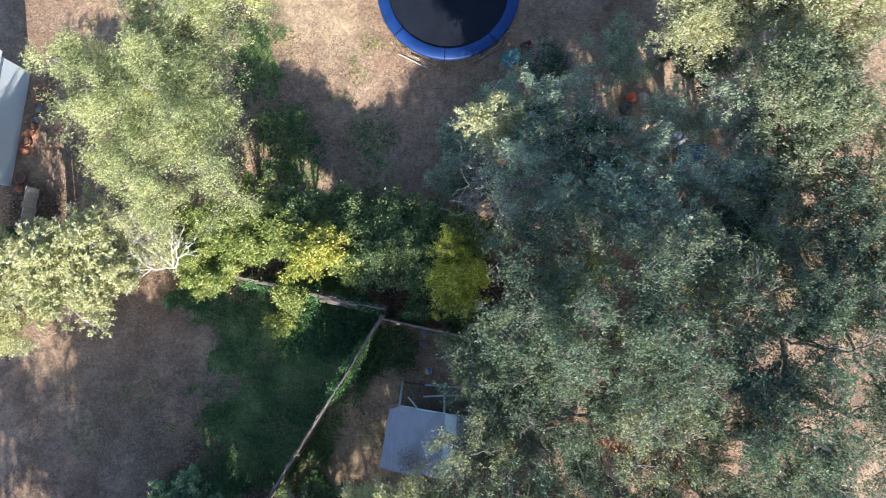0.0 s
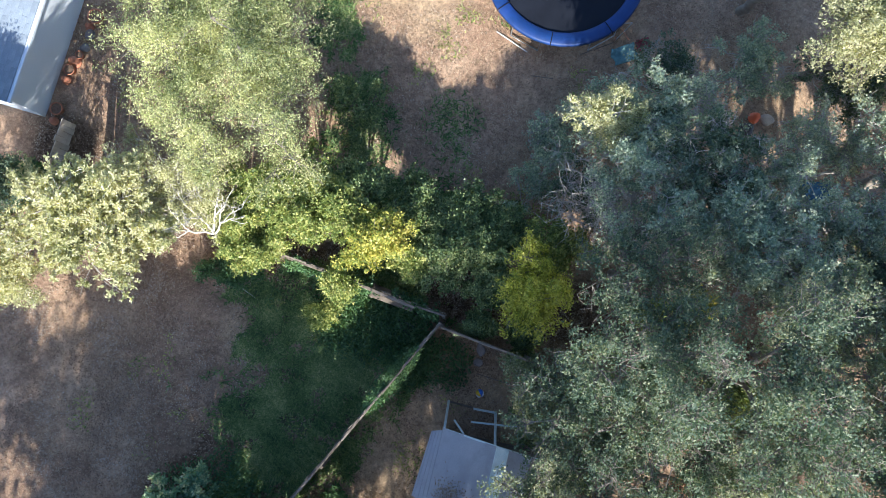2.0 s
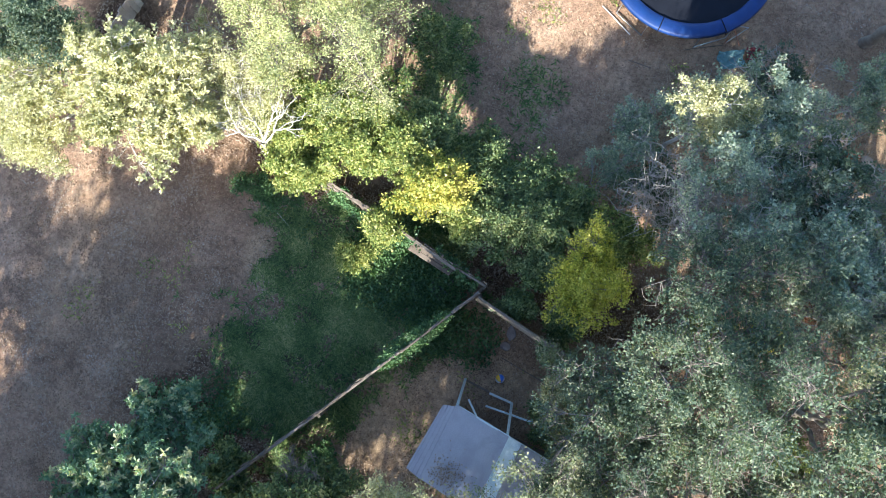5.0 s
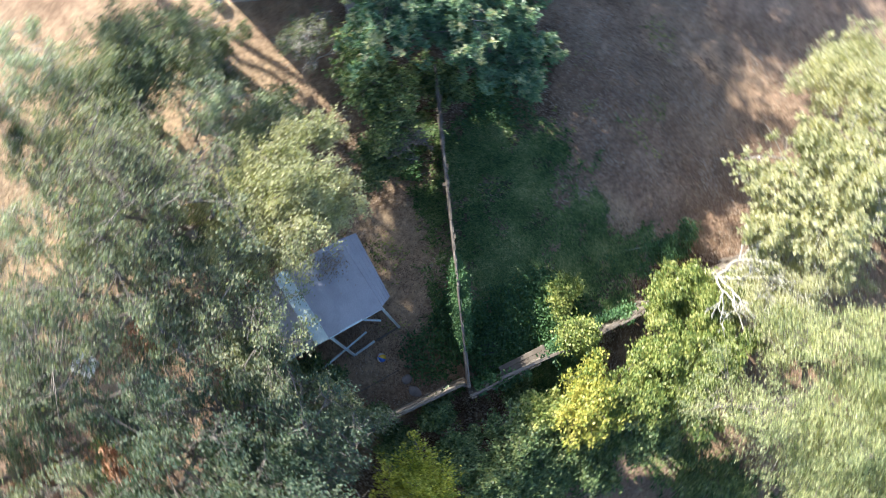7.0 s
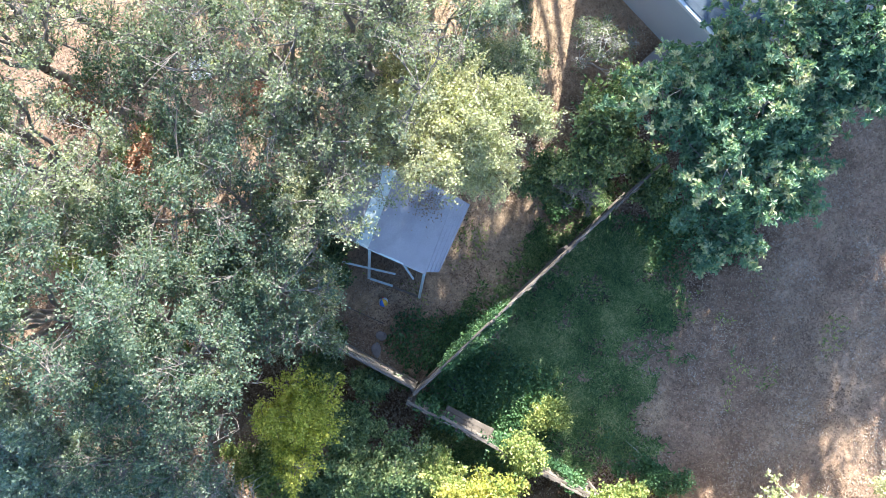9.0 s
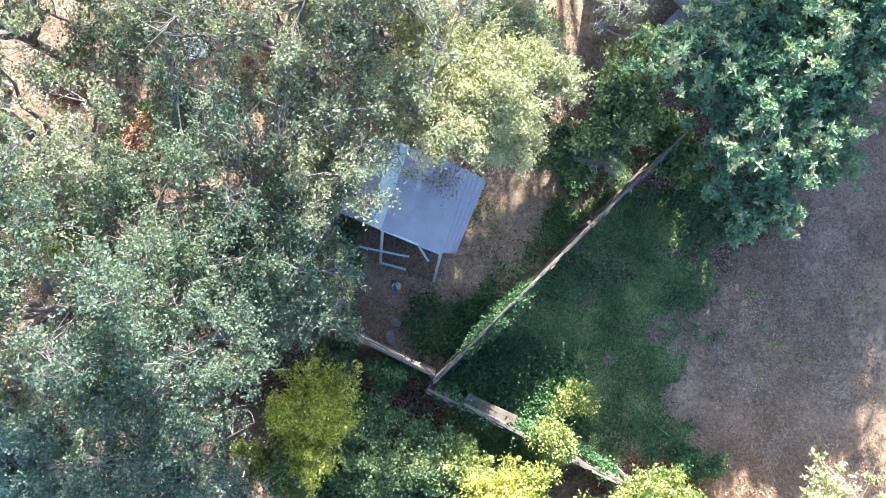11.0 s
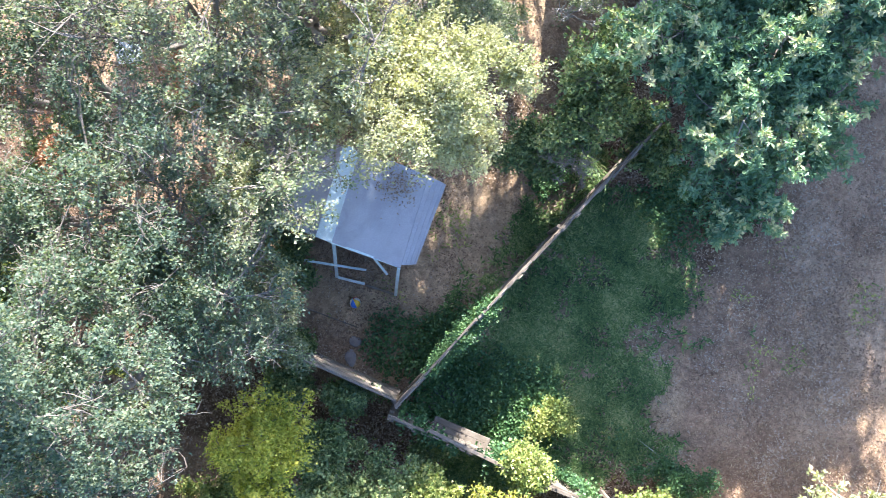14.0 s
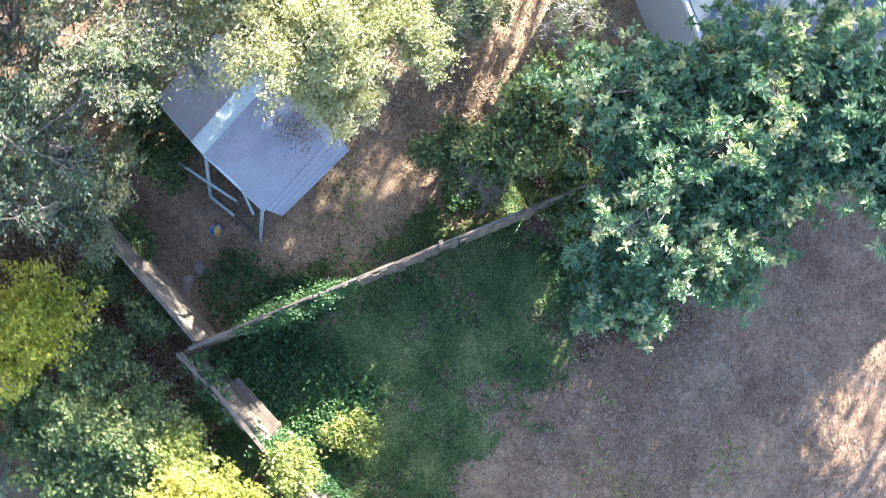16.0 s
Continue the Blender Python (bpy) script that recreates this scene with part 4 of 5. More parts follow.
tube_part("trunk", [curve(rng_b, (0, 0, -0.05), (0.0, 0.27, 2.7), 0.09, 0.07, 7, 0.15)], PALE_BARK, bare_tree, 9)
for way_b in ((-0.5, 0.6, 0.9), (0.1, 0.8, 0.8), (-0.95, 0.35, 0.5), (0.45, 0.45, 0.9), (-0.9, -0.1, 0.7)):
    fork_limbs((0.0, 0.27, 2.65), way_b, 0.62, 0.034, 1)
tagged(bare_tree, "bare tree with forked white branches", "tree")
tree("tree", "grey-green tree beside the garden house", "tree", (-14.0, 0.8), (-13.8, 0.7, 3.3), (1.6, 1.6, 1.0), 34, 30000, (0.075, 0.045), OAK, OAK_BARK, seed=16, trunk=0.1)
tree("shrub", "pale cream-green bushy shrub beside the pale fence", "shrub", (-13.3, -1.3), (-13.2, -1.2, 2.3), (1.8, 1.5, 1.2), 44, 22000, (0.075, 0.045), CREAM, PALE_BARK, seed=17, trunk=0.08, low=0.5)
HEDGE = ((-7.3, 0.9, 2.2, 0.9, LIME, "lime green"), (-6.5, 1.75, 2.5, 1, LIME, "lime green"), (-6.6, 0.3, 1.9, 0.75, LIME, "lime green"), (-5.75, 2.2, 2.2, 0.85, LIME, "lime green"), (-5.6, 1.3, 2.3, 0.7, LIME, "lime green"),
         (-4.7, 1.6, 2.4, 0.8, LIME, "lime green"), (-3.85, 1.15, 2.4, 0.85, YELLOWING, "yellow-green"), (-4.4, 2.3, 1.9, 0.85, CITRUS, "green"), (-3.1, 2, 1.5, 0.95, CITRUS, "green"), (-2.9, 0.95, 1.85, 0.75, LIME, "lime green"),
         (-2.2, 1.9, 1.5, 1, CITRUS, "green"), (-1.85, 1.1, 1.85, 0.85, CITRUS, "green"), (-1.3, 2.2, 1.5, 0.95, CITRUS, "green"), (-0.95, 1.35, 1.85, 0.85, CITRUS, "green"), (-0.5, 0.6, 1.4, 0.65, CITRUS, "green"), (-4.4, -0.1, 1.7, 0.5, LIME, "lime green"),
         (-0.3, 1.9, 1.5, 0.8, CITRUS, "green"), (-0.6, -0.45, 1.1, 0.45, CITRUS, "green"), (0.6, -0.35, 0.9, 0.5, CITRUS, "green"), (-2.4, 0.35, 0.7, 0.35, CITRUS, "green"), (0.9, 1.9, 1.5, 0.8, LIME, "lime green"))
for k, (x, y, z, r, m, hue) in enumerate(HEDGE):
    tree("shrub", f"leafy {hue} hedge shrub beside the fence", "shrub", (x, y), (x, y, z), (r, r * 0.95, min(1.0, z * 0.55)), 30, int(11000 * min(1.0, r)), (0.0795, 0.06), m, seed=20 + k, trunk=0.05, lobe_r=0.27, twigs=8, group="hedge along the fence")
tree("shrub", "bright yellow-green shrub beside dark oaks", "shrub", (0.4, 0.6), (0.42, 0.6, 2.6), (1.05, 1.25, 1.0), 44, 13000, (0.077, 0.05), YELLOW, seed=30, trunk=0.06, lobe_r=0.24)
tree("dead_shrub", "bare grey dead shrub on dry ground", "shrub", (2.0, 2.75), (1.4, 2.95, 2.3), (1.6, 1.5, 1.1), 17, 0, (0.05, 0.03), OAK, DEADWOOD, seed=36, trunk=0.03, bare=1.0, twigs=5, limbs=16, lobe_r=0.5)
tree("dead_shrub", "bare grey twigs beside low oaks", "shrub", (2.6, 3.3), (2.5, 3.2, 1.9), (1.0, 1.0, 0.9), 24, 0, (0.05, 0.03), OAK, DEADWOOD, seed=33, trunk=0.04, bare=1.0, twigs=9, limbs=8)
tree("dead_shrub", "bare grey twigs on bare ground", "shrub", (4.2, 6.2), (4.2, 6.2, 1.6), (1.2, 1.0, 0.9), 22, 0, (0.05, 0.03), OAK, DEADWOOD, seed=34, trunk=0.04, bare=1.0, twigs=8, limbs=8)
tree("dead_shrub", "bare pale twigs near the trampoline", "shrub", (3.7, 7.3), (3.65, 7.4, 1.1), (0.8, 0.7, 0.7), 14, 0, (0.05, 0.03), OAK, DEADWOOD, seed=37, trunk=0.02, bare=1.0, twigs=3, limbs=9, lobe_r=0.5)
tree("dead_shrub", "bare pale twigs beside the sandy mounds", "shrub", (5.9, 7.5), (5.95, 7.65, 1.1), (0.8, 0.6, 0.7), 12, 0, (0.05, 0.03), OAK, DEADWOOD, seed=38, trunk=0.02, bare=1.0, twigs=3, limbs=9, lobe_r=0.5)
tree("shrub", "pale sunlit sapling at the yard edge", "shrub", (1.0, 4.7), (1.35, 4.85, 4.6), (1.4, 0.9, 0.8), 22, 5600, (0.079, 0.045), CREAM, DEADWOOD, seed=32, trunk=0.06, lobe_r=0.38, reach=0.12, twigs=4, clump=0.05)
# x, y, crown height, radius, half depth, leaves, pale: 1 takes the lit tones
OAKS = ((1.6, -2.15, 6.2, 1.6, 1.1, 24000, 0), (2.8, -0.3, 6.8, 1.7, 1.2, 28000, 0), (4.6, -0.5, 7.0, 1.9, 1.2, 30000, 0), (6.8, 0.2, 6.8, 2.1, 1.1, 28000, 1), (9.0, -0.6, 6.6, 2.2, 1.1, 28000, 0),
        (3.4, -3.1, 6.8, 2.1, 1.2, 32000, 0), (5.8, -2.7, 7.0, 2.0, 1.2, 30000, 1), (8.2, -3.2, 6.8, 2.2, 1.1, 28000, 0), (1.35, -4.75, 6.2, 1.6, 1.0, 26000, 1), (2.8, -6.2, 5.8, 2.1, 1.2, 24000, 1),
        (5.2, -5.4, 6.4, 2.1, 1.1, 26000, 0), (7.8, -6.2, 6.4, 2.3, 1.1, 26000, 1), (2.5, 1.5, 3.8, 1.4, 1.1, 16000, 0), (9.2, 2.2, 6.0, 2.0, 1.1, 24000, 1), (11.0, -2.6, 6.4, 2.2, 1.2, 24000, 0), (11.4, 0.6, 6.2, 2.0, 1.2, 22000, 0), (0.9, -7.9, 5.4, 1.5, 1.1, 15000, 1), (1.2, -7.0, 5.4, 1.6, 1.1, 20000, 1), (3.6, -1.6, 6.4, 1.5, 1.0, 18000, 0), (7.2, -1.4, 6.6, 1.5, 1.0, 18000, 0), (9.9, -4.4, 6.4, 1.8, 1.1, 20000, 0), (10.2, 0.9, 6.2, 1.5, 1.0, 17000, 0), (6.9, -4.7, 6.4, 1.5, 1.0, 17000, 1), (7.6, 1.7, 5.4, 1.6, 1.1, 20000, 0), (10.4, 2.4, 5.4, 1.7, 1.1, 20000, 0), (9.4, 4.2, 4.8, 1.5, 1.1, 17000, 0), (12.2, 1.6, 5.6, 1.8, 1.1, 18000, 0))
for k, (x, y, z, r, fl, cnt, pale) in enumerate(OAKS):
    z += ((k * 7) % 5 - 2) * 0.6
    cnt *= 0.62 if y < -4.3 else 0.85 if y < -2 else 1.0
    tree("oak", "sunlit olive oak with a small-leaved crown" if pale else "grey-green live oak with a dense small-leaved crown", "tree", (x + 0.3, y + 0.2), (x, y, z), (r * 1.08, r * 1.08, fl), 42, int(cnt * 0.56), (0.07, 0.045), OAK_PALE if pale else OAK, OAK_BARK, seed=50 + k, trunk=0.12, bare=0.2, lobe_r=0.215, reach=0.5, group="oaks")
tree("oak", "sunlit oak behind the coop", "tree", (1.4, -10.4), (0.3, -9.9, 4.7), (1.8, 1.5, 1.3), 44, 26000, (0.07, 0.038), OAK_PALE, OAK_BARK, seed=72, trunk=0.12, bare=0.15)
tree("oak", "low oak limb hanging over the coop roof", "tree", (2.6, -5.4), (1.7, -4.3, 3.1), (0.9, 1.1, 0.6), 26, 15000, (0.07, 0.038), OAK_PALE, OAK_BARK, seed=73, trunk=0.08, bare=0.2)
tree("oak", "low grey-green oak limb over the coop yard", "tree", (2.0, -1.4), (1.05, -1.8, 2.9), (0.95, 1.15, 0.6), 26, 10000, (0.07, 0.042), OAK_PALE, OAK_BARK, seed=75, trunk=0.07, bare=0.2, lobe_r=0.26)
tree("oak", "low oak limb shading the coop roof", "tree", (2.4, -7.2), (1.6, -6.7, 2.9), (1.1, 0.9, 0.6), 22, 13000, (0.07, 0.038), OAK, OAK_BARK, seed=74, trunk=0.07, bare=0.2)
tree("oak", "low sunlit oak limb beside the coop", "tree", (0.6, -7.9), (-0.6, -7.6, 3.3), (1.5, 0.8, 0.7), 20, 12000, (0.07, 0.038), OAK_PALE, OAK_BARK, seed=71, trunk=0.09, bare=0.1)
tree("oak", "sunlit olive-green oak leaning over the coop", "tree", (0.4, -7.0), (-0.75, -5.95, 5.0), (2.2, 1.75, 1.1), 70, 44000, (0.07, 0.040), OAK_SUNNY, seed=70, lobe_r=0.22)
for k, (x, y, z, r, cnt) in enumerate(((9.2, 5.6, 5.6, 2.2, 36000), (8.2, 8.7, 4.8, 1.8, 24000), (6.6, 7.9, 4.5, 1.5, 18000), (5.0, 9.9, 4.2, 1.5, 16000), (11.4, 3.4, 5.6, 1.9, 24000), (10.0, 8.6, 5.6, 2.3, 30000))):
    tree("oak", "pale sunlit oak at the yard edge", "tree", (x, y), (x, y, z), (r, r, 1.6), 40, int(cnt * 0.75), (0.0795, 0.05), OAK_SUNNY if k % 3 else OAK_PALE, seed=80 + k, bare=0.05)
THIN = ((3.7, 4.4, 4.2, 1.42, 15000), (2.7, 5.6, 3.7, 1.14, 10000), (5.8, 2.9, 4.6, 1.52, 17000), (2.3, 3.9, 4.2, 1.33, 15000), (4.5, 3.3, 4.3, 1.33, 15000), (7.6, 7.6, 1.8, 1.30, 11000),
        (1.4, 6.0, 1.2, 1.00, 8000), (7.4, 3.6, 4.4, 1.23, 12000), (5.0, 7.7, 1.6, 1.20, 10000), (6.2, 5.6, 3.4, 0.76, 5000), (3.0, 7.4, 1.2, 0.90, 6000), (0.3, 3.9, 1.0, 1.10, 8000),
        (2.9, 2.7, 4.2, 1.33, 14000), (6.3, 1.7, 4.8, 1.33, 13000), (1.8, 4.7, 3.6, 1.04, 9000), (1.5, 3.3, 1.4, 1.20, 9000), (4.9, 1.9, 4.6, 1.33, 14000), (7.8, 5.6, 4.2, 1.14, 9000),
        (5.4, 4.4, 3.6, 0.95, 7000), (8.5, 3.8, 4.2, 1.23, 11000), (8.5, 2.5, 4.4, 1.23, 11000), (9.4, 5.4, 4.2, 1.23, 9000), (7.2, 5.3, 3.2, 0.66, 4000), (0.2, 5.2, 0.7, 0.70, 3500))
for k, (x, y, z, r, cnt) in enumerate(THIN):
    tree("shrub", "thin twiggy grey-green shrub on bare ground", "shrub", (x, y), (x, y, z), (r * 1.05, r * 1.05, min(1.4, z * 0.6)), 28, int(cnt * 0.75), (0.0795, 0.056), THINLEAF if k % 5 else OAK, DEADWOOD, seed=100 + k, trunk=0.04, bare=0.36, lobe_r=0.25, reach=0.45, twigs=8, group="thin shrubs under oaks")
SCRUB = ((-0.4, -9.4, 1.5, 1.1), (-1.1, -11.0, 1.2, 1.0), (-1.6, -8.8, 1.0, 0.7), (0.6, -11.6, 1.5, 1.2), (2.4, -10.2, 1.6, 1.3), (4.0, -11.4, 1.4, 1.3), (5.6, -9.6, 1.6, 1.4), (1.9, -8.3, 1.3, 1.1), (3.6, -8.0, 1.5, 1.2), (6.6, -7.8, 1.6, 1.3), (0.7, -6.4, 1.2, 0.9), (4.2, -6.3, 1.4, 1.0), (2.6, -12.8, 1.4, 1.3), (-0.6, -10.4, 1.0, 0.8), (7.6, -10.4, 1.6, 1.5), (4.6, -4.3, 1.4, 1.0), (7.0, -1.6, 1.5, 1.0), (3.6, -1.7, 1.4, 0.9))
for k, (x, y, z, r) in enumerate(SCRUB):
    tree("shrub", "pale shrub with bare twigs on golden ground", "shrub", (x, y), (x, y, z), (r, r, 0.9), 24, 7500, (0.075, 0.045), OAK_PALE if k % 3 else THINLEAF, DEADWOOD, seed=200 + k, trunk=0.04, bare=0.4, lobe_r=0.28, twigs=8, group="dusty shrubs among oaks")
# Made-up shrubs that darken the ground where deep shade lies.
for k, (x, y, r) in enumerate(((-13.5, 0.95, 0.65), (-12.6, 0.85, 0.55))):
    tree("shrub", "low dark green shrub standing in for deep shade", "shrub", (x, y), (x, y, 0.75), (r, r, 0.5), 14, 6500, (0.085, 0.052), IVY, seed=230 + k, trunk=0.04)
for k, (x, y, z, r, cnt, m, hue) in enumerate(((5.2, -3.6, 3.0, 0.7, 3200, RUST, "russet dead-leaved"), (3.4, -5.6, 3.0, 0.7, 2600, RUST, "russet dead-leaved"), (7.0, -4.4, 3.0, 0.8, 2600, RUST, "russet dead-leaved"), (3.6, 0.6, 1.6, 0.7, 4200, LIME, "lime green"),
                                             (6.3, -0.9, 1.8, 0.8, 4200, LIME, "lime green"), (4.4, -1.5, 1.6, 0.7, 3600, CITRUS, "green"), (2.6, -1.6, 1.6, 0.8, 4200, CITRUS, "green"), (6.0, -3.6, 1.6, 0.9, 4200, CITRUS, "green"), (2.6, -3.6, 1.5, 0.8, 4200, CITRUS, "green"), (8.2, 0.8, 1.6, 0.9, 4200, CITRUS, "green"), (5.67, 2.37, 1.5, 0.55, 2600, RUST, "russet dead-leaved"), (6.3, 3.2, 1.3, 0.5, 2200, RUST, "russet dead-leaved"), (4.5, 1.05, 2.9, 0.55, 3800, YELLOWING, "yellow-green"), (7.0, 1.45, 3.0, 0.45, 3000, YELLOWING, "yellow-green"), (8.35, 3.65, 2.6, 0.45, 3000, LIME, "lime green"))):
    tree("shrub", f"{hue} undergrowth shrub beneath oaks", "shrub", (x, y), (x, y, z), (r, r, 0.7), 14, cnt, (0.08, 0.05), m, OAK_BARK, seed=140 + k, trunk=0.05, group="undergrowth beneath oaks")
for k, (x, y, z, r, tall, cnt) in enumerate(((-15.0, -17.5, 8.4, 2.7, 5.6, 2800), (-11.2, -19.5, 9.0, 2.9, 6.0, 3200), (-7.2, -20.5, 9.6, 2.8, 5.4, 3800), (-3.6, -19.8, 10.4, 2.6, 4.2, 2600),
                                                (0.6, -20.5, 10.2, 2.2, 4.2, 2600), (5.4, -19.5, 11.2, 2.6, 5.4, 2800), (9.6, -18.5, 11.0, 2.8, 5.4, 2800), (-13.4, -21.5, 8.0, 2.6, 5.6, 2800), (-18.6, -18.5, 8.0, 2.8, 5.6, 3000))):
    tree("oak", "tall oak behind the pale house", "tree", (x, y), (x, y, z), (r * 1.05, r * 0.9, tall), 64, cnt, (0.24, 0.15), OAK, OAK_BARK, seed=120 + k, trunk=0.2, low=0.6, lobe_r=0.19, clump=0.13, tuft=8, twigs=7, reach=0.5, group="tall oaks behind the house")
tree("magnolia", "broad glossy-leaved tree beside the pale house", "tree", (-6.4, -8.6), (-6.25, -8.35, 3.8), (2.45, 2.15, 2.0), 130, 80000, (0.125, 0.05), BIGLEAF, seed=90, flat=0.4, trunk=0.18, rosette=13, lobe_r=0.21, low=0.5, highlight=HIGHLIGHT)
tree("magnolia", "glossy-leaved tree crowding the house roof", "tree", (-8.0, -10.3), (-7.7, -10.1, 4.5), (2.2, 1.6, 1.4), 66, 38000, (0.125, 0.05), BIGLEAF, seed=89, flat=0.4, trunk=0.12, rosette=13, lobe_r=0.22, low=0.3, highlight=HIGHLIGHT)
tree("magnolia", "low glossy branch reaching over the dry yard", "tree", (-7.0, -7.4), (-6.9, -5.9, 3.0), (1.2, 0.8, 0.7), 12, 3600, (0.125, 0.05), BIGLEAF, seed=94, flat=0.4, trunk=0.06, rosette=10, twigs=6, highlight=HIGHLIGHT)
tree("shrub", "dark green shrub under the glossy tree", "shrub", (-3.8, -7.7), (-3.8, -7.6, 1.8), (1.05, 1.35, 1.2), 34, 11500, (0.10, 0.06), CITRUS, seed=91, trunk=0.05, lobe_r=0.27)
tree("shrub", "dark shrub in deep shade beneath the glossy tree", "shrub", (-5.3, -7.1), (-5.3, -7.1, 1.1), (1.0, 0.6, 0.9), 18, 5500, (0.10, 0.06), CITRUS, seed=88, trunk=0.04)
tree("shrub", "dark green shrub beside the fence", "shrub", (-2.9, -6.4), (-2.9, -6.4, 0.9), (0.8, 0.75, 0.7), 20, 5000, (0.09, 0.055), CITRUS, seed=92, trunk=0.04)
for k, (x, y, z, r) in enumerate(((1.35, -2.75, 0.6, 0.6), (2.1, -3.3, 0.7, 0.7), (0.75, -1.2, 0.4, 0.45))):
    tree("shrub", "dark green shrub beside the coop frame", "shrub", (x, y), (x, y, z), (r, r, z * 0.8), 14, 4200, (0.085, 0.055), CITRUS, seed=240 + k, trunk=0.04, group="shrubs beside the coop")
tree("dead_shrub", "bare brown twigs over the fence", "shrub", (-4.0, -6.3), (-3.9, -6.2, 1.6), (0.8, 0.7, 0.6), 14, 0, (0.05, 0.03), OAK, BARK, seed=93, trunk=0.02, bare=1.0, twigs=6)
tree("shrub", "grey twiggy shrub beside the house wall", "shrub", (-3.0, -9.6), (-3.1, -9.6, 1.4), (1.0, 0.8, 0.9), 18, 5000, (0.065, 0.038), OAK_PALE, DEADWOOD, seed=95, trunk=0.04, bare=0.7, twigs=8, limbs=10)
tree("shrub", "low sunlit leafy mound in the grass", "shrub", (-4.9, -1.05), (-4.9, -1.05, 0.4), (0.5, 0.55, 0.35), 14, 5200, (0.075, 0.05), LIME, seed=96, trunk=0.03)
tree("shrub", "low dark shrub at the yard edge", "shrub", (-7.6, -0.5), (-7.5, -0.45, 0.4), (0.9, 0.5, 0.4), 12, 4500, (0.07, 0.045), IVY, seed=97, trunk=0.03)
tree("dead_shrub", "pinkish bare twigs on dry grass", "shrub", (-6.9, -0.35), (-6.9, -0.3, 0.35), (0.55, 0.4, 0.3), 9, 0, (0.05, 0.03), OAK, PINKWOOD, seed=98, trunk=0.012, bare=1.0, twigs=6)
tree("shrub", "green shrub under the feathery tree", "shrub", (-5.3, 4.7), (-5.2, 4.6, 0.7), (0.8, 1.2, 0.6), 14, 7000, (0.08, 0.045), CITRUS, seed=99, trunk=0.04)

# ---- ivy, grass and fallen leaves ----
def scatter(rng, n_, box, weight):
    out = []
    while sum(map(len, out)) < n_:
        x, y = rng.uniform(box[0], box[1], n_), rng.uniform(box[2], box[3], n_)
        ok = rng.uniform(0, 1, n_) < weight(x, y)
        out.append(np.stack([x[ok], y[ok]], 1))
        if len(out) > 40:
            break
    return np.concatenate(out)[:n_]


def stuff(name, label, category, me):
    return tagged(new(name, me), label, category, kind="stuff")


rng = np.random.default_rng(5)
fa, fb = np.array([-1.62, -0.58]), np.array([-5.3, -7.35])
t = rng.beta(1.6, 1.6, 9000) * 0.30 + 0.11
side = np.array([-(fb - fa)[1], (fb - fa)[0]]) / np.linalg.norm(fb - fa)
wide = 0.06 * np.sin(np.clip((t - 0.11) / 0.30, 0, 1) * np.pi)
z = 1.86 - np.abs(rng.normal(size=9000)) * 0.45 + 0.06 * np.sin(t * 60)
q = fa + (fb - fa) * t[:, None] + side * (rng.normal(size=9000) * (wide + 0.05))[:, None]
v, f = leaves(rng, np.concatenate([q, np.maximum(z, 0.1)[:, None]], 1), rng.normal(size=(9000, 3)), 0.05, 0.04, 0.9)
stuff("fence_ivy", "dark ivy spilling over the fence top", "ivy", fast_mesh("fence_ivy", v, f, IVY))
fa2, fb2 = np.array([-1.50, -0.38]), np.array([-12.0, 1.15])
t = rng.uniform(0.03, 0.4, 2600)
q = fa2 + (fb2 - fa2) * t[:, None] + rng.normal(size=(2600, 2)) * [0.05, 0.09]
ok = fbm(q[:, 0], q[:, 1], 1.6, 44) > 0.53
q = q[ok]
v, f = leaves(rng, np.concatenate([q, (1.9 - np.abs(rng.normal(size=len(q))) * 0.3)[:, None]], 1), rng.normal(size=(len(q), 3)), 0.07, 0.06, 0.8)
stuff("fence_ivy", "thin ivy on the old fence", "ivy", fast_mesh("fence_ivy", v, f, IVY))


def ivy_w(x, y):
    w = 0.5 * zone(x, y, -3.6, -0.95, 2.0, 0.75, 0, seed=41)
    w = np.maximum(w, 0.6 * zone(x, y, -2.3, -1.9, 0.7, 1.2, -25, seed=42))
    w = np.maximum(w, 0.3 * zone(x, y, -1.2, -1.6, 0.7, 0.8, 0, seed=43))
    w = np.maximum(w, 0.2 * zone(x, y, -6.9, -6.3, 1.6, 0.9, 20, seed=45))
    return np.maximum(w, 0.7 * zone(x, y, -3.4, -6.3, 0.5, 0.8, 0, seed=46))


t = rng.uniform(0.02, 0.42, 9000)
z = rng.uniform(0.05, 1.8, 9000)
q = fa2 + (fb2 - fa2) * t[:, None] + np.array([-0.02, -0.09]) + np.abs(rng.normal(size=(9000, 1))) * [0.0, -0.07]
ok = (fbm(q[:, 0] * 1.3, z, 1.1, 47) > 0.42) & (np.abs(q[:, 0] + 3.0) > 0.75)
v, f = leaves(rng, np.concatenate([q, z[:, None]], 1)[ok], (rng.normal(size=(9000, 3)) + [0, -0.4, -0.3])[ok], 0.075, 0.06, 0.9)
stuff("fence_ivy", "dark ivy covering the old fence boards", "ivy", fast_mesh("fence_ivy", v, f, IVY))

q = scatter(rng, 18000, (-9, 0, -8, 0.2), ivy_w)
z = ground_z(q[:, 0], q[:, 1]) + rng.uniform(0.03, 0.22, len(q))
v, f = leaves(rng, np.concatenate([q, z[:, None]], 1), rng.normal(size=(len(q), 3)), 0.075, 0.06, 0.6)
stuff("ground_ivy", "dark green ivy covering soil by the fences", "ivy", fast_mesh("ground_ivy", v, f, IVY))


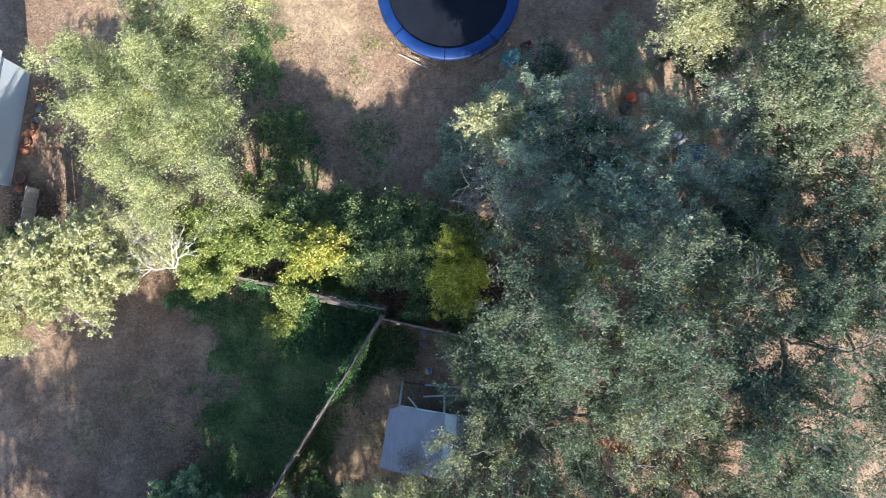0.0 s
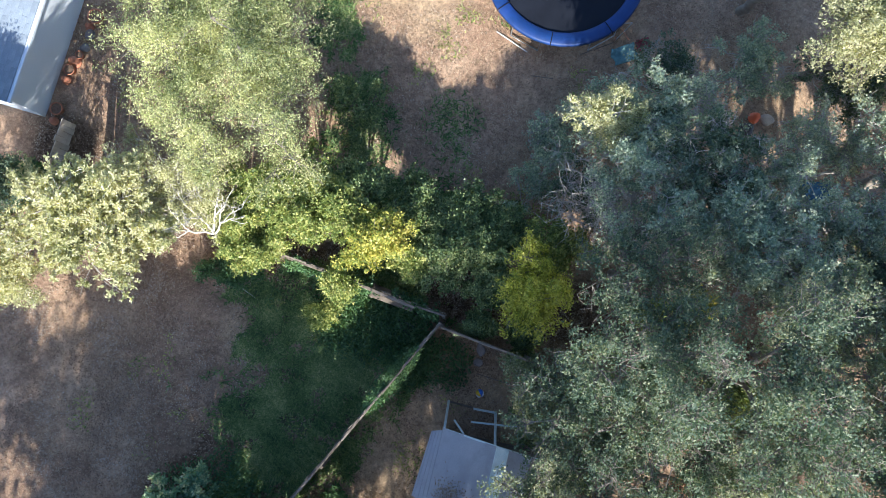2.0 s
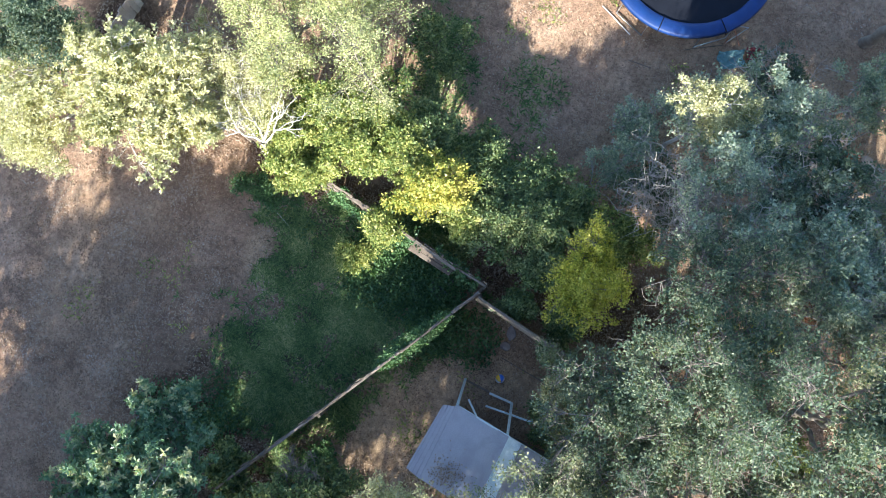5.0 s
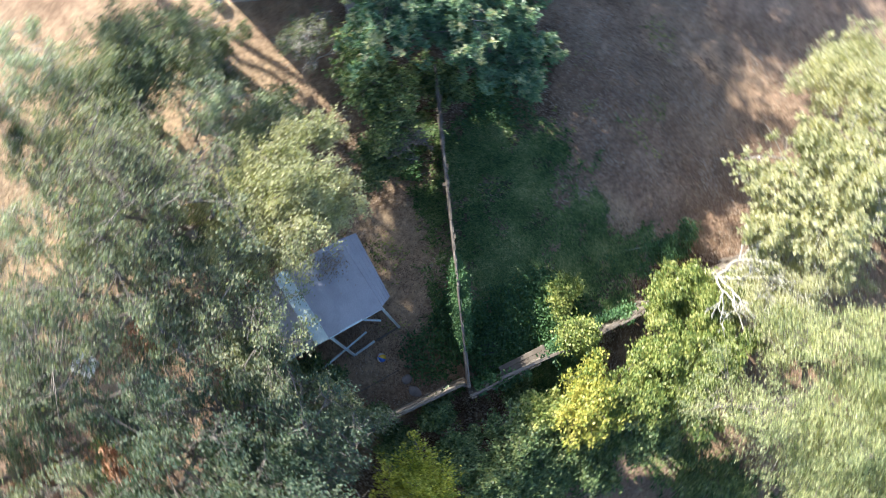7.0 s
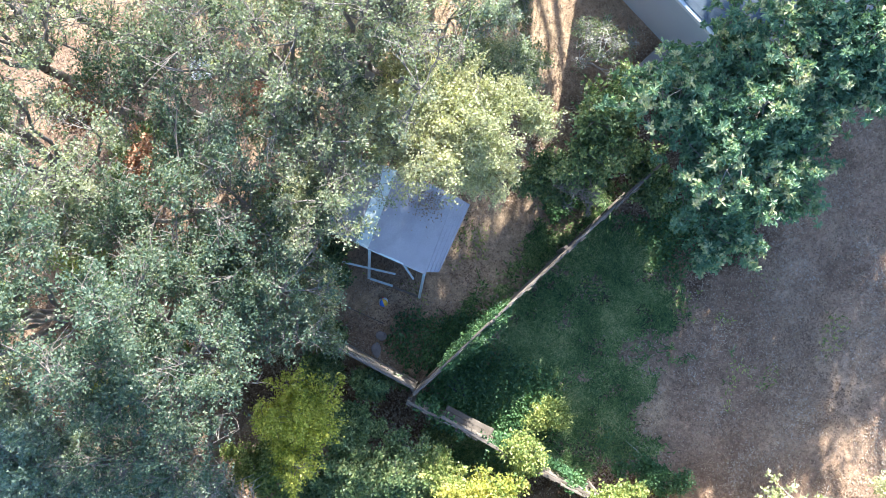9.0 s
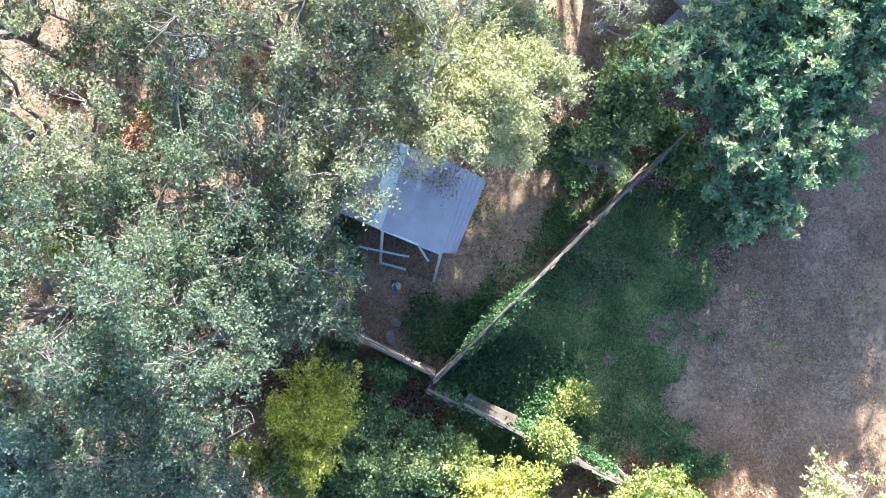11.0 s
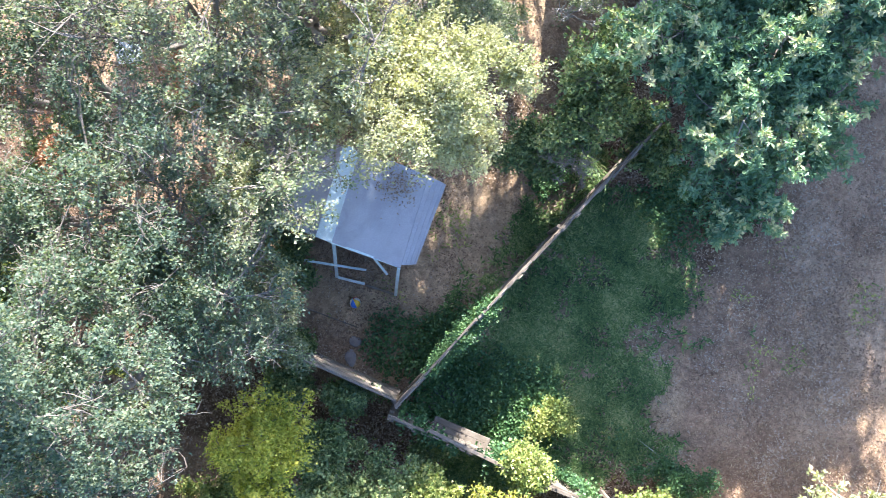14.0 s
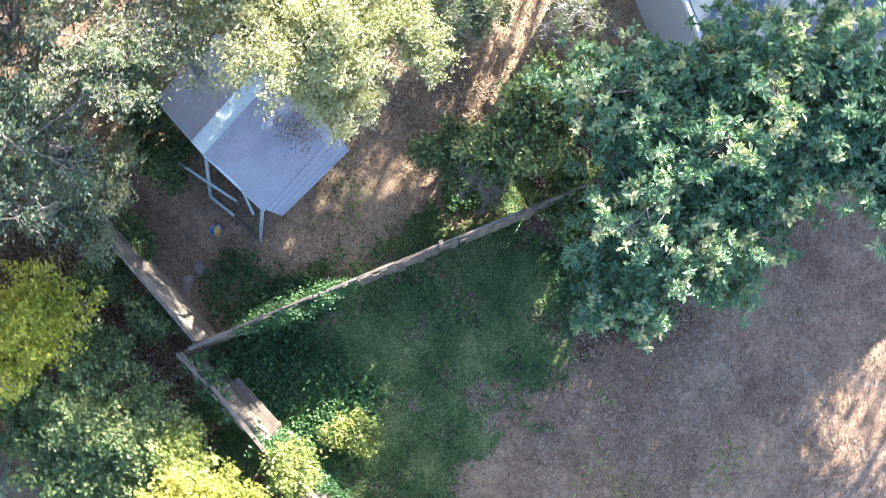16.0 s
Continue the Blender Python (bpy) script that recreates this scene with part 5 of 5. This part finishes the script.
def blades(rng, q, length, width, lean):
    n_ = len(q)
    a = rng.uniform(0, 2 * np.pi, n_)
    d = np.stack([np.cos(a), np.sin(a)], 1)
    z = ground_z(q[:, 0], q[:, 1])
    ln = length * rng.uniform(0.5, 1.4, n_)
    w = np.stack([-d[:, 1], d[:, 0]], 1) * width * 0.5
    b0 = np.concatenate([q - w, z[:, None]], 1)
    b1 = np.concatenate([q + w, z[:, None]], 1)
    tip = np.concatenate([q + d * (ln * lean)[:, None], (z + ln * math.sqrt(max(0.05, 1 - lean * lean)))[:, None]], 1)
    return np.stack([b0, b1, tip], 1).reshape(-1, 3), np.arange(3 * n_).reshape(-1, 3)


q = scatter(rng, 90000, (-9, 0, -7.5, 8.5), lambda x, y: green_at(x, y) * np.clip(fbm(x, y, 2.4, 51) * 6.0 - 2.3, 0.08, 1))
stuff("green_grass", "dark green grass between the fences", "grass", fast_mesh("green_grass", *blades(rng, q, 0.15, 0.045, 0.88), GRASS))
q = np.stack([rng.normal(-0.5, 0.26, 420), rng.normal(-4.85, 0.2, 420)], 1)
q = q[(q[:, 0] > -0.95) & (q[:, 0] < 0.3)]
z = 1.625 + (q[:, 0] + 0.19) * 0.232 + rng.uniform(0.012, 0.03, len(q))
v, f = leaves(rng, np.concatenate([q, z[:, None]], 1), rng.normal(size=(len(q), 3)) * [1, 1, 0.1], 0.05, 0.03, 0.3, True)
stuff("roof_litter", "brown fallen leaves on the coop roof", "leaves", fast_mesh("roof_litter", v, f, LITTER))
q = scatter(rng, 180000, (-16, 13, -14, 13), lambda x, y: np.clip(1 - 0.8 * green_at(x, y) - 0.6 * soil_shade_at(x, y), 0.05, 1) * np.clip(fbm(x, y, 1.3, 52) * 2.6 - 0.7, 0.05, 1))
stuff("dry_grass", "short straw-coloured dry grass", "grass", fast_mesh("dry_grass", *blades(rng, q, 0.09, 0.014, 0.85), STRAW))


def weed_w(x, y):
    return np.clip(fbm(x, y, 1.1, 66) * 9 - 5.6, 0, 1) * (1 - soil_shade_at(x, y) * 0.7)


q = scatter(rng, 3400, (-12, 1, -6, 9), weed_w)
stuff("weeds", "scattered small green weeds on the dry yard", "weeds", fast_mesh("weeds", *blades(rng, q, 0.10, 0.04, 0.8), LIME))


def litter_w(x, y):
    w = 0.3 + 0.5 * soil_shade_at(x, y) + 0.7 * zone(x, y, -8.8, -4.0, 4.5, 4.5, 0, seed=61) + 0.9 * zone(x, y, -1.4, -3.9, 2.0, 2.8, -25, seed=63)
    return np.clip(w, 0, 1) * (1 - 0.5 * green_at(x, y)) * np.clip(fbm(x, y, 0.9, 62) * 2 - 0.4, 0.1, 1)


q = scatter(rng, 170000, (-14, 12, -13, 11), litter_w)
z = ground_z(q[:, 0], q[:, 1]) + rng.uniform(0.01, 0.035, len(q))
v, f = leaves(rng, np.concatenate([q, z[:, None]], 1), rng.normal(size=(len(q), 3)) * [1, 1, 0.15], 0.05, 0.034, 0.35, True)
stuff("leaf_litter", "pale and brown fallen leaves on the ground", "leaves", fast_mesh("leaf_litter", v, f, LITTER))
